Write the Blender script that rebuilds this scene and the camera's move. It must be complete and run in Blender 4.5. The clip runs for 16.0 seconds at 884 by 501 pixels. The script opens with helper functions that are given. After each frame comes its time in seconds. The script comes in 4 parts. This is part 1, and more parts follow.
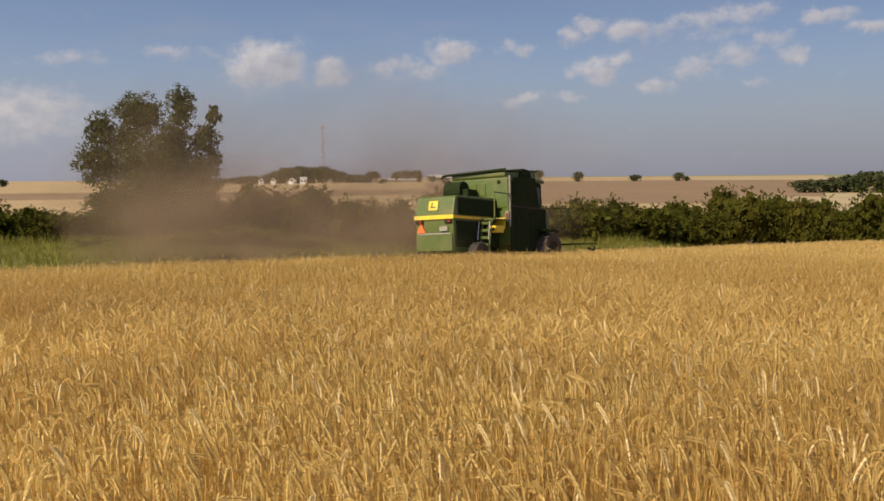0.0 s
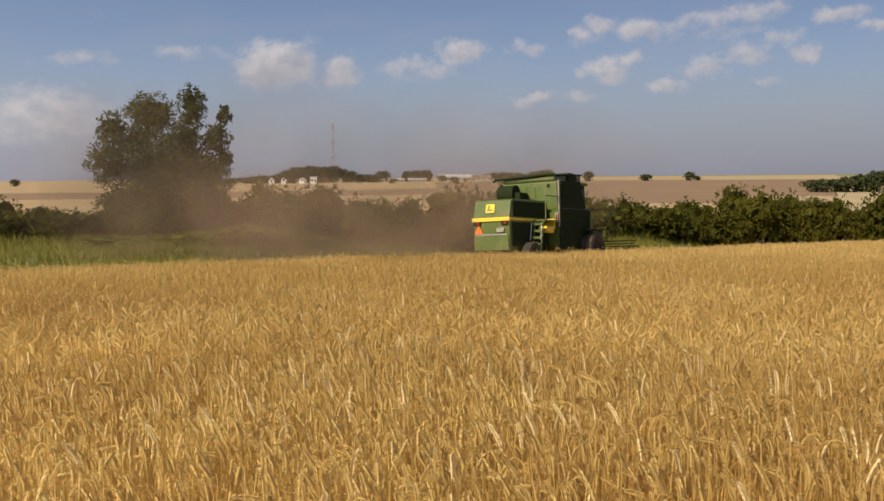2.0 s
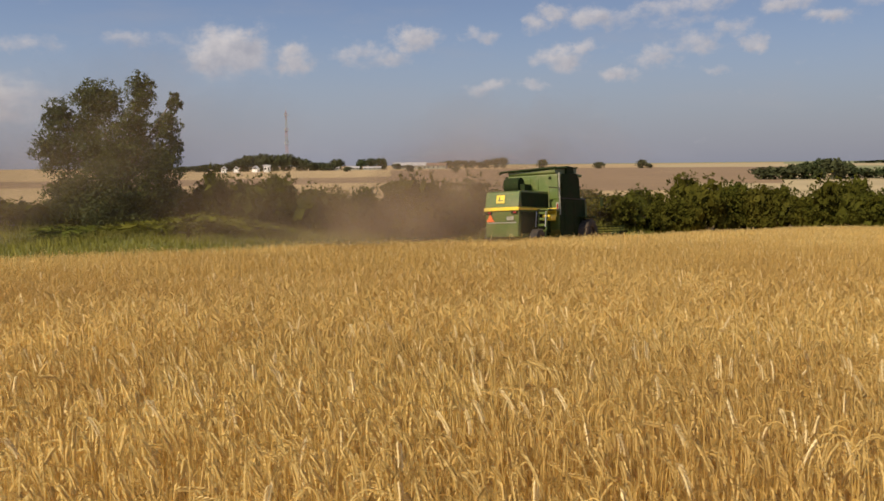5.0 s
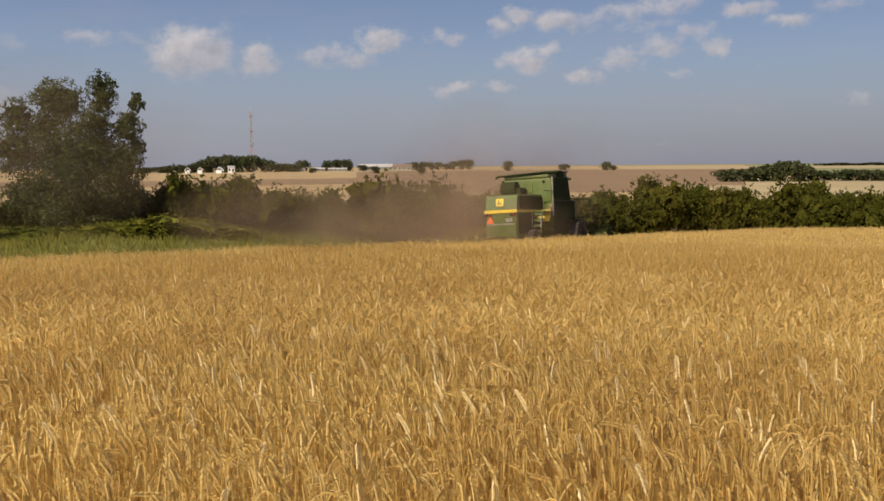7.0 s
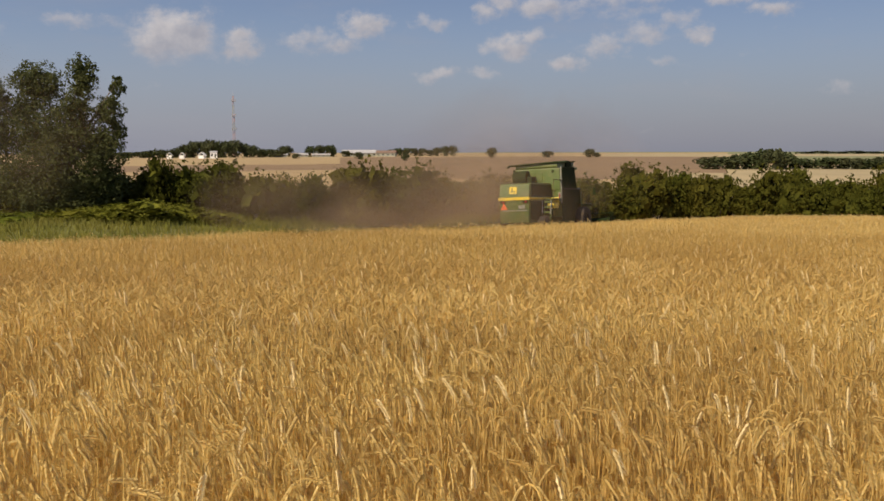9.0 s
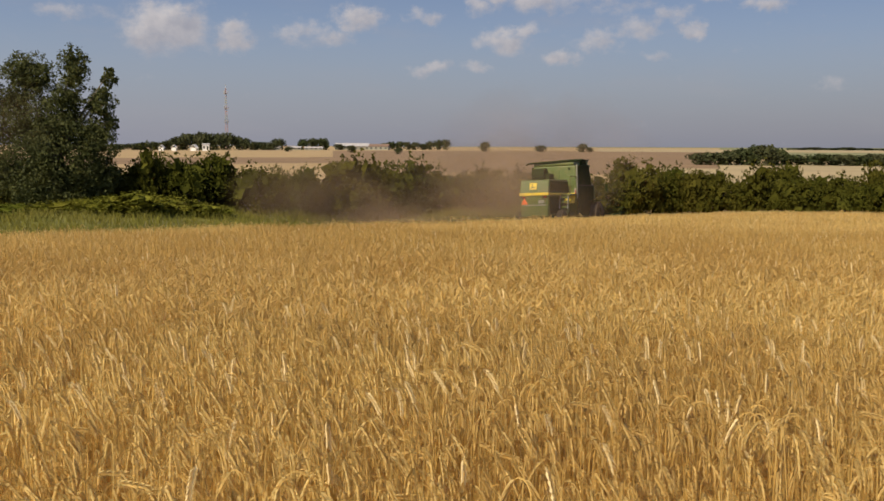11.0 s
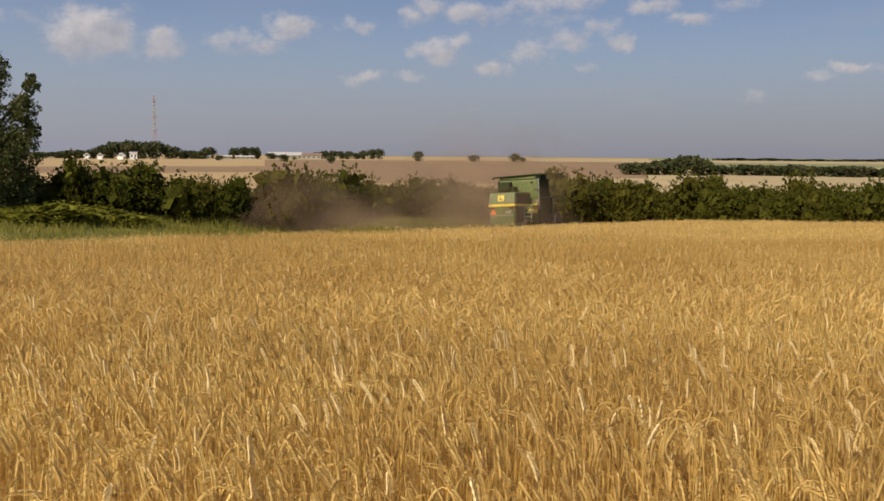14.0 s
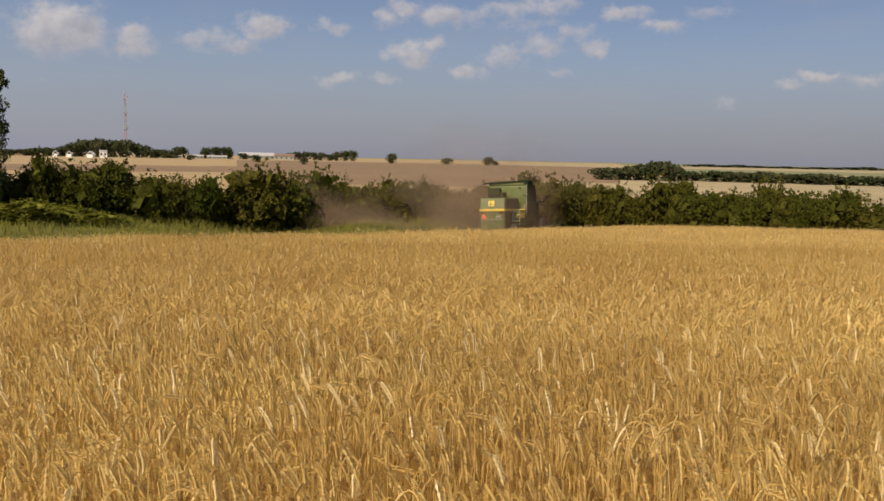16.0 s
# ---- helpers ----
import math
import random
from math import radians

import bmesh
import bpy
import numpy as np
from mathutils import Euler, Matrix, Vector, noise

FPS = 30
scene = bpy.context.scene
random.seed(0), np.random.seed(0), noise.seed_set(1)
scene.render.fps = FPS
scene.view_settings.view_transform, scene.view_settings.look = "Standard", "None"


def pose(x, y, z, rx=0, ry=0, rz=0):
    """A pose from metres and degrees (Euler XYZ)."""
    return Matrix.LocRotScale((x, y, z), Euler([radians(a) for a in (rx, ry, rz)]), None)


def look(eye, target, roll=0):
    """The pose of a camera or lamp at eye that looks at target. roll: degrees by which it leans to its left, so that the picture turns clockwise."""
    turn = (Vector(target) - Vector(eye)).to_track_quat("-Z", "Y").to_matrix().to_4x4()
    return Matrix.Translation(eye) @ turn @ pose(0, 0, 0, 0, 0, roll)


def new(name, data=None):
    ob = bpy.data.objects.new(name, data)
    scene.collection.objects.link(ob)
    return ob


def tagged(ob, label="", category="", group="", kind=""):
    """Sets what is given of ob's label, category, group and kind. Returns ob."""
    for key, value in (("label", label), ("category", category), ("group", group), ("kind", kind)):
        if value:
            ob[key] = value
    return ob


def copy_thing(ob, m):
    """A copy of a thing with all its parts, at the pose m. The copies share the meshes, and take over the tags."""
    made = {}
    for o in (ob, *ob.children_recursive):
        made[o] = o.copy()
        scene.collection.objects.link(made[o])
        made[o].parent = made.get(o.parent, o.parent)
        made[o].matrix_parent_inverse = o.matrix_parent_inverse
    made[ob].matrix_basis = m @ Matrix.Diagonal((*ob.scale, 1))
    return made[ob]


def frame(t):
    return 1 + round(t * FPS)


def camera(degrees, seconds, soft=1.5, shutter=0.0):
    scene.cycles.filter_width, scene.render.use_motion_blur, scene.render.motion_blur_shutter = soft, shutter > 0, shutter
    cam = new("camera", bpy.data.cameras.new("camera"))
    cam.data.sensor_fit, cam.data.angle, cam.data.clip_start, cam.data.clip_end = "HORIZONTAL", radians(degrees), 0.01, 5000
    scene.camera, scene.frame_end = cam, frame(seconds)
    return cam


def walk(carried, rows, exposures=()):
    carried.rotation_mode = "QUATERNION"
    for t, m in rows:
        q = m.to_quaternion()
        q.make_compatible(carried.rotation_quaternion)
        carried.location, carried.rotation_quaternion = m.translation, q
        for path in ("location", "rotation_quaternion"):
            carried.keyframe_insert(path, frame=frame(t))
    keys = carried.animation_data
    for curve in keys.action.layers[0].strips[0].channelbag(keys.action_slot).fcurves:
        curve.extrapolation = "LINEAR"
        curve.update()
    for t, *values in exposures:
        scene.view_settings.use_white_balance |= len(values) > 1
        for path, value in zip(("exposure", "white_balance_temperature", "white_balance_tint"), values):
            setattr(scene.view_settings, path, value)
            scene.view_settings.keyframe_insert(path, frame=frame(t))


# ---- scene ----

# ---- camera: held by hand at the edge of the field, panning after the machine
EYE = 1.57
cam = camera(53.43, 16.0, soft=1.65)


def aim(x, yaw, pitch, roll):
    """A pose from a sideways place and the turn to the right, up, and lean, in degrees."""
    y, p = radians(yaw), radians(pitch)
    eye = Vector((x, 0, EYE))
    return look(eye, eye + Vector((math.sin(y) * math.cos(p), math.cos(y) * math.cos(p), math.sin(p))), roll)


PATH = [
    (0.0, -0.004, 0.00, -4.74, -0.49), (0.5, -0.012, -0.78, -4.82, -0.54), (1.0, -0.018, -1.46, -5.14, -0.41),
    (1.5, -0.015, -1.22, -4.88, -0.35), (2.0, -0.008, -0.65, -4.76, -0.50), (2.5, -0.003, 0.12, -4.48, -0.24),
    (3.0, -0.004, 0.22, -4.42, -0.37), (3.5, 0.000, 0.47, -4.88, -0.40), (4.0, 0.001, 1.20, -4.85, -0.24),
    (4.2, 0.003, 1.50, -5.41, -0.26), (6.3, 0.031, 3.38, -5.61, -0.60), (6.5, 0.031, 3.69, -5.50, -0.45),
    (7.0, 0.034, 4.49, -5.48, -0.45), (7.5, 0.040, 4.97, -5.68, -0.41), (8.0, 0.040, 5.41, -6.12, -0.33),
    (8.5, 0.038, 5.58, -6.31, -0.34), (9.0, 0.043, 5.57, -6.37, -0.16), (11.5, 0.046, 6.52, -6.84, 0.54),
    (12.0, 0.055, 8.41, -6.83, 0.51), (12.5, 0.058, 8.86, -6.33, 0.39), (13.0, 0.065, 9.54, -6.16, 0.45),
    (13.5, 0.071, 9.69, -5.88, 0.22), (14.0, 0.070, 10.39, -6.13, 0.42), (14.5, 0.078, 11.30, -6.17, 0.67),
    (15.0, 0.081, 11.77, -6.35, 0.87), (15.5, 0.077, 12.44, -6.34, 1.25), (16.0, 0.080, 12.19, -5.93, 1.18)]
walk(cam, [(t, aim(x, yaw, pitch, roll)) for t, x, yaw, pitch, roll in PATH],
     [(0.0, 0.09), (6.5, 0.09), (8.0, 0.0), (12.0, 0.0), (14.0, 0.05), (16.0, 0.03)])

# ---- sun, sky and clouds
SUN_TO = Vector((-0.68, -0.68, 0.82)).normalized()
sun = new("sun", bpy.data.lights.new("sun", "SUN"))
sun.data.energy, sun.data.angle, sun.data.color = 4.8, radians(0.6), (1.0, 0.84, 0.60)
sun.matrix_world = look(SUN_TO * 60, (0, 0, 0))

# bearing and height over the horizon, half width and half height in degrees, how dense
CLOUDS = [
    (-11.0, 7.1, 2.9, 1.8, 1.20), (-12.6, 6.6, 1.3, 1.2, 0.90), (-10.0, 7.9, 1.2, 0.9, 0.95), (-7.1, 6.5, 1.4, 1.0, 1.05), (-3.2, 6.9, 1.6, 0.9, 0.70),
    (-1.4, 6.8, 2.4, 1.0, 0.72), (0.6, 7.7, 2.0, 0.75, 1.00), (4.9, 7.9, 1.2, 0.6, 0.80), (5.2, 4.75, 1.4, 0.45, 0.85), (8.4, 4.7, 1.1, 0.4, 0.60)]
CLOUDS += [
    (8.4, 8.4, 1.1, 0.8, 0.80), (9.6, 9.2, 1.2, 0.7, 0.85), (11.9, 8.7, 1.5, 0.85, 0.95), (10.0, 6.4, 2.1, 0.85, 1.05), (11.4, 6.9, 1.0, 0.6, 0.85), (13.6, 8.7, 1.8, 0.7, 0.60)]
CLOUDS += [
    (15.6, 9.0, 2.2, 0.75, 0.70), (18.8, 9.4, 2.4, 0.9, 0.72), (17.2, 8.3, 3.2, 0.8, 0.50), (13.6, 5.5, 1.6, 0.45, 0.90), (15.9, 6.4, 1.7, 0.7, 0.85), (18.2, 7.1, 2.0, 0.85, 0.80),
    (20.4, 7.7, 1.6, 0.7, 0.75), (21.6, 7.0, 0.7, 0.7, 0.80), (19.2, 5.4, 1.5, 0.4, 0.55), (23.4, 9.0, 1.9, 0.65, 0.90)]
CLOUDS += [
    (25.9, 8.2, 1.6, 0.55, 0.95), (28.6, 9.0, 1.5, 0.5, 0.60), (-25.3, 3.6, 4.8, 2.0, 0.85), (-22.6, 7.0, 2.4, 0.7, 0.55), (-16.3, 7.5, 3.0, 0.6, 0.55),
    (35.1, 5.0, 1.3, 0.4, 1.00), (33.3, 4.5, 1.5, 0.35, 0.70), (37.5, 4.9, 2.2, 0.4, 0.70), (30.0, 3.5, 1.2, 0.6, 0.50)]


class Nodes:
    """Short hand for a node tree."""

    def __init__(self, tree):
        self.tree = tree
        tree.nodes.clear()

    def add(self, kind, ins=(), **props):
        n = self.tree.nodes.new(kind)
        if "operation" in props:
            n.operation = props["operation"]
        if "use_clamp" in props:
            n.use_clamp = props["use_clamp"]
        if "data_type" in props:
            n.data_type, n.blend_type = props["data_type"], props["blend_type"]
        if "interpolation_type" in props:
            n.interpolation_type = props["interpolation_type"]
        for k, v in (ins.items() if isinstance(ins, dict) else enumerate(ins)):
            if isinstance(v, bpy.types.NodeSocket):
                self.tree.links.new(v, n.inputs[k])
            elif v is not None:
                n.inputs[k].default_value = v
        return n

    def math(self, op, a, b=None, c=None, clamp=False):
        return self.add("ShaderNodeMath", (a, b, c), operation=op, use_clamp=clamp).outputs[0]

    def mix(self, fac, a, b, blend="MIX"):
        n = self.add("ShaderNodeMix", {0: fac, 6: a, 7: b}, data_type="RGBA", blend_type=blend)
        return n.outputs[2]

    def noise(self, vec, scale, detail=4.0, rough=0.55):
        return self.add("ShaderNodeTexNoise", {"Vector": vec, "Scale": scale, "Detail": detail, "Roughness": rough}).outputs[0]

    def ramp(self, v, lo, hi, a=0.0, b=1.0):
        return self.add("ShaderNodeMapRange", {0: v, 1: lo, 2: hi, 3: a, 4: b}, interpolation_type="SMOOTHSTEP").outputs[0]


def make_sky():
    world = bpy.data.worlds.new("sky")
    scene.world = world
    world.use_nodes = True
    n = Nodes(world.node_tree)
    sky = n.add("ShaderNodeTexSky")
    sky.sky_type, sky.sun_disc = "NISHITA", False
    sky.sun_elevation, sky.sun_rotation = math.asin(SUN_TO.z), math.atan2(SUN_TO.x, SUN_TO.y)
    sky.air_density, sky.dust_density, sky.ozone_density = 1.0, 0.6, 2.5
    way = n.add("ShaderNodeTexCoord").outputs["Generated"]
    sep = n.add("ShaderNodeSeparateXYZ", (way,))
    az = n.math("MULTIPLY", n.math("ARCTAN2", sep.outputs[0], sep.outputs[1]), 180 / math.pi)
    el = n.math("MULTIPLY", n.math("ARCSINE", sep.outputs[2]), 180 / math.pi)
    flat = n.add("ShaderNodeCombineXYZ", (az, el, 0.0)).outputs[0]
    warp = n.add("ShaderNodeTexNoise", {"Vector": flat, "Scale": 0.42, "Detail": 6.0, "Roughness": 0.62})
    shift = n.add("ShaderNodeVectorMath", (warp.outputs[1], (-0.5, -0.5, -0.5)), operation="ADD").outputs[0]
    bent = n.add("ShaderNodeVectorMath", (shift, (3.4, 2.0, 0.0), flat), operation="MULTIPLY_ADD").outputs[0]
    blob, lit = None, None
    for a, e, w, h, d in CLOUDS:
        v = n.add("ShaderNodeVectorMath", (bent, (-a, -e - 0.25, 0.0)), operation="ADD").outputs[0]
        v = n.add("ShaderNodeVectorMath", (v, (1 / w, 1 / h, 0.0)), operation="MULTIPLY").outputs[0]
        r = n.add("ShaderNodeVectorMath", (v,), operation="LENGTH").outputs["Value"]
        b = n.math("MULTIPLY", n.ramp(r, 1.5, 0.1), d)
        top = n.add("ShaderNodeVectorMath", (v, (-0.35, 0.8, 0.0)), operation="DOT_PRODUCT").outputs["Value"]
        top = n.math("MULTIPLY", top, b)
        blob = b if blob is None else n.math("MAXIMUM", blob, b)
        lit = top if lit is None else n.math("ADD", lit, top)
    fluff = n.noise(n.add("ShaderNodeVectorMath", (flat, (0.8, 1.25, 1)), operation="MULTIPLY").outputs[0], 0.85, 8.0, 0.62)
    puff = n.math("ADD", n.math("MULTIPLY_ADD", fluff, 1.55, -0.72), blob)
    mask = n.ramp(puff, 0.20, 1.15, 0.0, 0.86)
    shade = n.math("ADD", n.math("MULTIPLY", lit, 0.55), n.math("MULTIPLY_ADD", n.noise(flat, 1.3, 3.0), 0.8, 0.0), clamp=True)
    veil = n.math("MULTIPLY", n.ramp(n.noise(n.add("ShaderNodeVectorMath", (flat, (0.10, 0.4, 1)), operation="MULTIPLY").outputs[0], 1.0, 5.0), 0.45, 0.8), 0.22)
    tone = n.mix(shade, (4.5, 4.4, 4.9, 1), (8.5, 7.75, 7.4, 1))
    base = n.mix(1.0, sky.outputs[0], (0.90, 0.80, 0.87, 1), "MULTIPLY")
    low = n.ramp(el, 0.0, 9.0, 0.75, 0.0)
    base = n.mix(low, base, (3.0, 3.25, 4.25, 1))
    # the air is brighter the nearer one looks to the sun's side
    side = n.math("COSINE", n.math("ADD", n.math("ARCTAN2", sep.outputs[0], sep.outputs[1]), -math.atan2(SUN_TO.x, SUN_TO.y)))
    glow = n.math("MULTIPLY_ADD", side, 0.42, 1.30)
    base = n.mix(1.0, base, n.add("ShaderNodeCombineColor", (glow, glow, glow)).outputs[0], "MULTIPLY")
    base = n.mix(veil, base, (4.6, 4.4, 4.7, 1))
    col = n.mix(mask, base, tone)
    bg = n.add("ShaderNodeBackground", (col, 0.080))
    n.add("ShaderNodeOutputWorld", (bg.outputs[0],))


make_sky()


# ---- materials
def surface(name, c1, c2, rough=0.8, scale=4.0, bump=0.0, metal=0.0, island=0.0, patch=0.0, patch_col=None, patch_scale=0.1,
            clear=0.0, detail=5.0, coord="Object", stretch=(1, 1, 1), spread=0.0, coat=0.0, shine=0.5, spot=None):
    """A mottled surface. island: how far single pieces differ; patch: large stains; clear: light let through; spread: things differ; spot: a browner stretch (middle, reach, colour, share)."""
    m = bpy.data.materials.new(name)
    m.use_nodes = True
    n = Nodes(m.node_tree)
    geo = n.add("ShaderNodeNewGeometry")
    if coord == "World":
        vec = geo.outputs["Position"]
    else:
        vec = n.add("ShaderNodeTexCoord").outputs[coord]
    vec = n.add("ShaderNodeVectorMath", (vec, stretch), operation="MULTIPLY").outputs[0]
    grain = n.noise(vec, scale, detail, 0.62)
    col = n.mix(n.ramp(grain, 0.3, 0.7), (*c1, 1), (*c2, 1))
    if patch:
        big = n.ramp(n.noise(vec, patch_scale, 4.0), 0.42, 0.66, 0.0, patch)
        col = n.mix(big, col, (*(patch_col or c1), 1))
    if spot:
        away = n.add("ShaderNodeVectorMath", (geo.outputs["Position"], spot[0]), operation="DISTANCE").outputs["Value"]
        away = n.math("MULTIPLY_ADD", n.noise(geo.outputs["Position"], 0.22, 5.0, 0.6), spot[1] * 1.6, n.math("ADD", away, -0.8 * spot[1]))
        col = n.mix(n.ramp(away, spot[1] * 1.2, spot[1] * 0.5, 0.0, spot[3]), col, (*spot[2], 1))
    if island:
        f = n.math("MULTIPLY_ADD", geo.outputs["Random Per Island"], 2 * island, 1 - island)
        col = n.mix(1.0, col, n.add("ShaderNodeCombineColor", (f, f, f)).outputs[0], "MULTIPLY")
    if spread:
        f = n.math("MULTIPLY_ADD", n.add("ShaderNodeObjectInfo").outputs["Random"], 2 * spread, 1 - spread)
        g = n.math("MULTIPLY_ADD", n.add("ShaderNodeObjectInfo").outputs["Random"], spread, 1 - spread / 2)
        col = n.mix(1.0, col, n.add("ShaderNodeCombineColor", (f, g, f)).outputs[0], "MULTIPLY")
    ro = n.math("MULTIPLY_ADD", grain, 0.25, rough - 0.12, clamp=True)
    p = n.add("ShaderNodeBsdfPrincipled", {"Base Color": col, "Roughness": ro, "Metallic": metal, "Coat Weight": coat, "Specular IOR Level": shine})
    if bump:
        b = n.add("ShaderNodeBump", {"Height": grain, "Strength": bump, "Distance": 0.02})
        n.tree.links.new(b.outputs[0], p.inputs["Normal"])
    out = p.outputs[0]
    if clear:
        t = n.add("ShaderNodeBsdfTranslucent", {"Color": col})
        out = n.add("ShaderNodeMixShader", (clear, out, t.outputs[0])).outputs[0]
    n.add("ShaderNodeOutputMaterial", (out,))
    return m


M_SOIL = surface("straw_litter_soil", (0.26, 0.16, 0.05), (0.42, 0.27, 0.10), 0.95, 9.0, 0.6, coord="World", patch=0.5, patch_col=(0.16, 0.10, 0.04), patch_scale=0.5)
M_GRASS = surface("meadow_ground", (0.13, 0.14, 0.02), (0.21, 0.20, 0.04), 0.9, 3.0, 0.6, coord="World", patch=0.6, patch_col=(0.19, 0.17, 0.06), patch_scale=0.12)
M_STUBBLE = surface("stubble_ground", (0.30, 0.20, 0.08), (0.46, 0.32, 0.14), 0.95, 3.0, 0.5, coord="World", patch=0.4, patch_col=(0.24, 0.15, 0.07), patch_scale=0.2)
M_FIELD_LIGHT = surface("ripe_field", (0.36, 0.255, 0.115), (0.47, 0.34, 0.165), 0.95, 0.05, 0.0, coord="World", patch=0.5, patch_col=(0.40, 0.28, 0.13), patch_scale=0.012, stretch=(0.5, 1.6, 1))
M_FIELD_TAN = surface("harvested_field", (0.215, 0.138, 0.068), (0.29, 0.19, 0.095), 0.95, 0.06, 0.0, coord="World", patch=0.5, patch_col=(0.22, 0.14, 0.07), patch_scale=0.012, stretch=(0.5, 1.6, 1))
M_FIELD_PALE = surface("pale_field", (0.35, 0.275, 0.14), (0.44, 0.35, 0.19), 0.95, 0.05, 0.0, coord="World", patch=0.4, patch_col=(0.50, 0.38, 0.2), patch_scale=0.02)
M_FIELD_GREEN = surface("green_field", (0.17, 0.19, 0.08), (0.24, 0.24, 0.10), 0.95, 0.06, 0.0, coord="World", patch=0.4, patch_col=(0.30, 0.26, 0.12), patch_scale=0.02)
RIPE = dict(coord="World", patch=0.6, patch_col=(0.52, 0.325, 0.09), patch_scale=0.28, spot=((2.5, 15.0, 0.0), 12.0, (0.46, 0.28, 0.07), 0.42))
M_EAR = surface("wheat_ear", (0.76, 0.575, 0.205), (0.93, 0.75, 0.335), 0.75, 60, 0.0, island=0.16, clear=0.42, **RIPE)
M_EAR_PALE = surface("bleached_wheat_ear", (0.80, 0.63, 0.30), (0.90, 0.74, 0.40), 0.65, 60, 0.0, island=0.12, coord="World", clear=0.3)
M_STEM = surface("wheat_stem", (0.60, 0.41, 0.115), (0.80, 0.585, 0.195), 0.7, 20, 0.0, island=0.22, clear=0.4, **RIPE)
M_BLADE = surface("dry_wheat_blade", (0.62, 0.44, 0.14), (0.80, 0.60, 0.22), 0.75, 25, 0.0, island=0.16, clear=0.45, **RIPE)
M_LEAF = surface("poplar_leaf", (0.050, 0.062, 0.018), (0.098, 0.106, 0.032), 0.65, 0.8, 0.0, island=0.18, clear=0.2, shine=0.2)
M_LEAF_HEDGE = surface("hedge_leaf", (0.048, 0.051, 0.007), (0.090, 0.087, 0.013), 0.75, 0.9, 0.0, island=0.12, clear=0.18, spread=0.25, shine=0.06)
M_LEAF_FAR = surface("far_foliage", (0.048, 0.058, 0.024), (0.075, 0.082, 0.034), 0.8, 0.3, 0.0, island=0.2, spread=0.2, shine=0.1)
M_BARK = surface("bark", (0.09, 0.07, 0.05), (0.17, 0.14, 0.10), 0.95, 12, 0.8, stretch=(1, 1, 0.2))
M_BLADE_GREEN = surface("meadow_blade", (0.12, 0.125, 0.010), (0.20, 0.18, 0.02), 0.8, 0.6, 0.0, island=0.35, coord="World", patch=0.6, patch_col=(0.17, 0.15, 0.022), patch_scale=0.15, clear=0.2)
M_GREEN = surface("green_paint", (0.070, 0.108, 0.013), (0.100, 0.138, 0.022), 0.5, 3.0, 0.02, patch=0.65, patch_col=(0.16, 0.15, 0.05), patch_scale=1.2, coat=0.15)
M_YELLOW = surface("yellow_paint", (0.80, 0.55, 0.02), (0.88, 0.64, 0.05), 0.45, 4.0, 0.0, patch=0.6, patch_col=(0.52, 0.40, 0.11), patch_scale=2.0)
# Bare dark metal, and shade put into the colour of the harvester's sides
M_DARK = surface("dark_metal_and_shade", (0.013, 0.024, 0.006), (0.024, 0.036, 0.011), 0.85, 6.0, 0.05, patch=0.4, patch_col=(0.034, 0.028, 0.014), patch_scale=2.0, shine=0.12)
M_RUBBER = surface("dusty_rubber", (0.025, 0.022, 0.02), (0.06, 0.05, 0.04), 0.9, 9.0, 0.3, patch=0.6, patch_col=(0.12, 0.085, 0.052), patch_scale=1.5)
M_STEEL = surface("worn_steel", (0.42, 0.41, 0.39), (0.60, 0.58, 0.54), 0.45, 7.0, 0.0, metal=0.6)
M_GLASS = surface("tinted_cab_glass", (0.010, 0.012, 0.012), (0.016, 0.018, 0.018), 0.12, 2.0)
M_ORANGE = surface("orange_reflector", (0.85, 0.13, 0.02), (0.95, 0.20, 0.04), 0.5, 8.0)
M_RED = surface("red_lens", (0.22, 0.012, 0.008), (0.32, 0.02, 0.015), 0.25, 8.0)
M_WHITE = surface("white_paint", (0.72, 0.71, 0.67), (0.84, 0.83, 0.79), 0.6, 2.0)
M_PLATE = surface("dusty_pale_metal", (0.24, 0.24, 0.19), (0.36, 0.36, 0.29), 0.6, 9.0, 0.0, patch=0.5, patch_col=(0.20, 0.17, 0.10), patch_scale=6.0)
# mast red dulled towards the sky, distance haze put into the colour
M_TOWER_RED = surface("hazed_red_paint", (0.33, 0.19, 0.17), (0.40, 0.24, 0.21), 0.7, 0.5)
M_ROOF = surface("grey_sheet_roof", (0.40, 0.39, 0.39), (0.52, 0.50, 0.49), 0.7, 0.4)
M_TILE = surface("brown_tile_roof", (0.17, 0.11, 0.08), (0.25, 0.17, 0.12), 0.9, 0.8)
M_WINDOW = surface("dark_window", (0.02, 0.022, 0.025), (0.035, 0.04, 0.045), 0.2, 2.0)


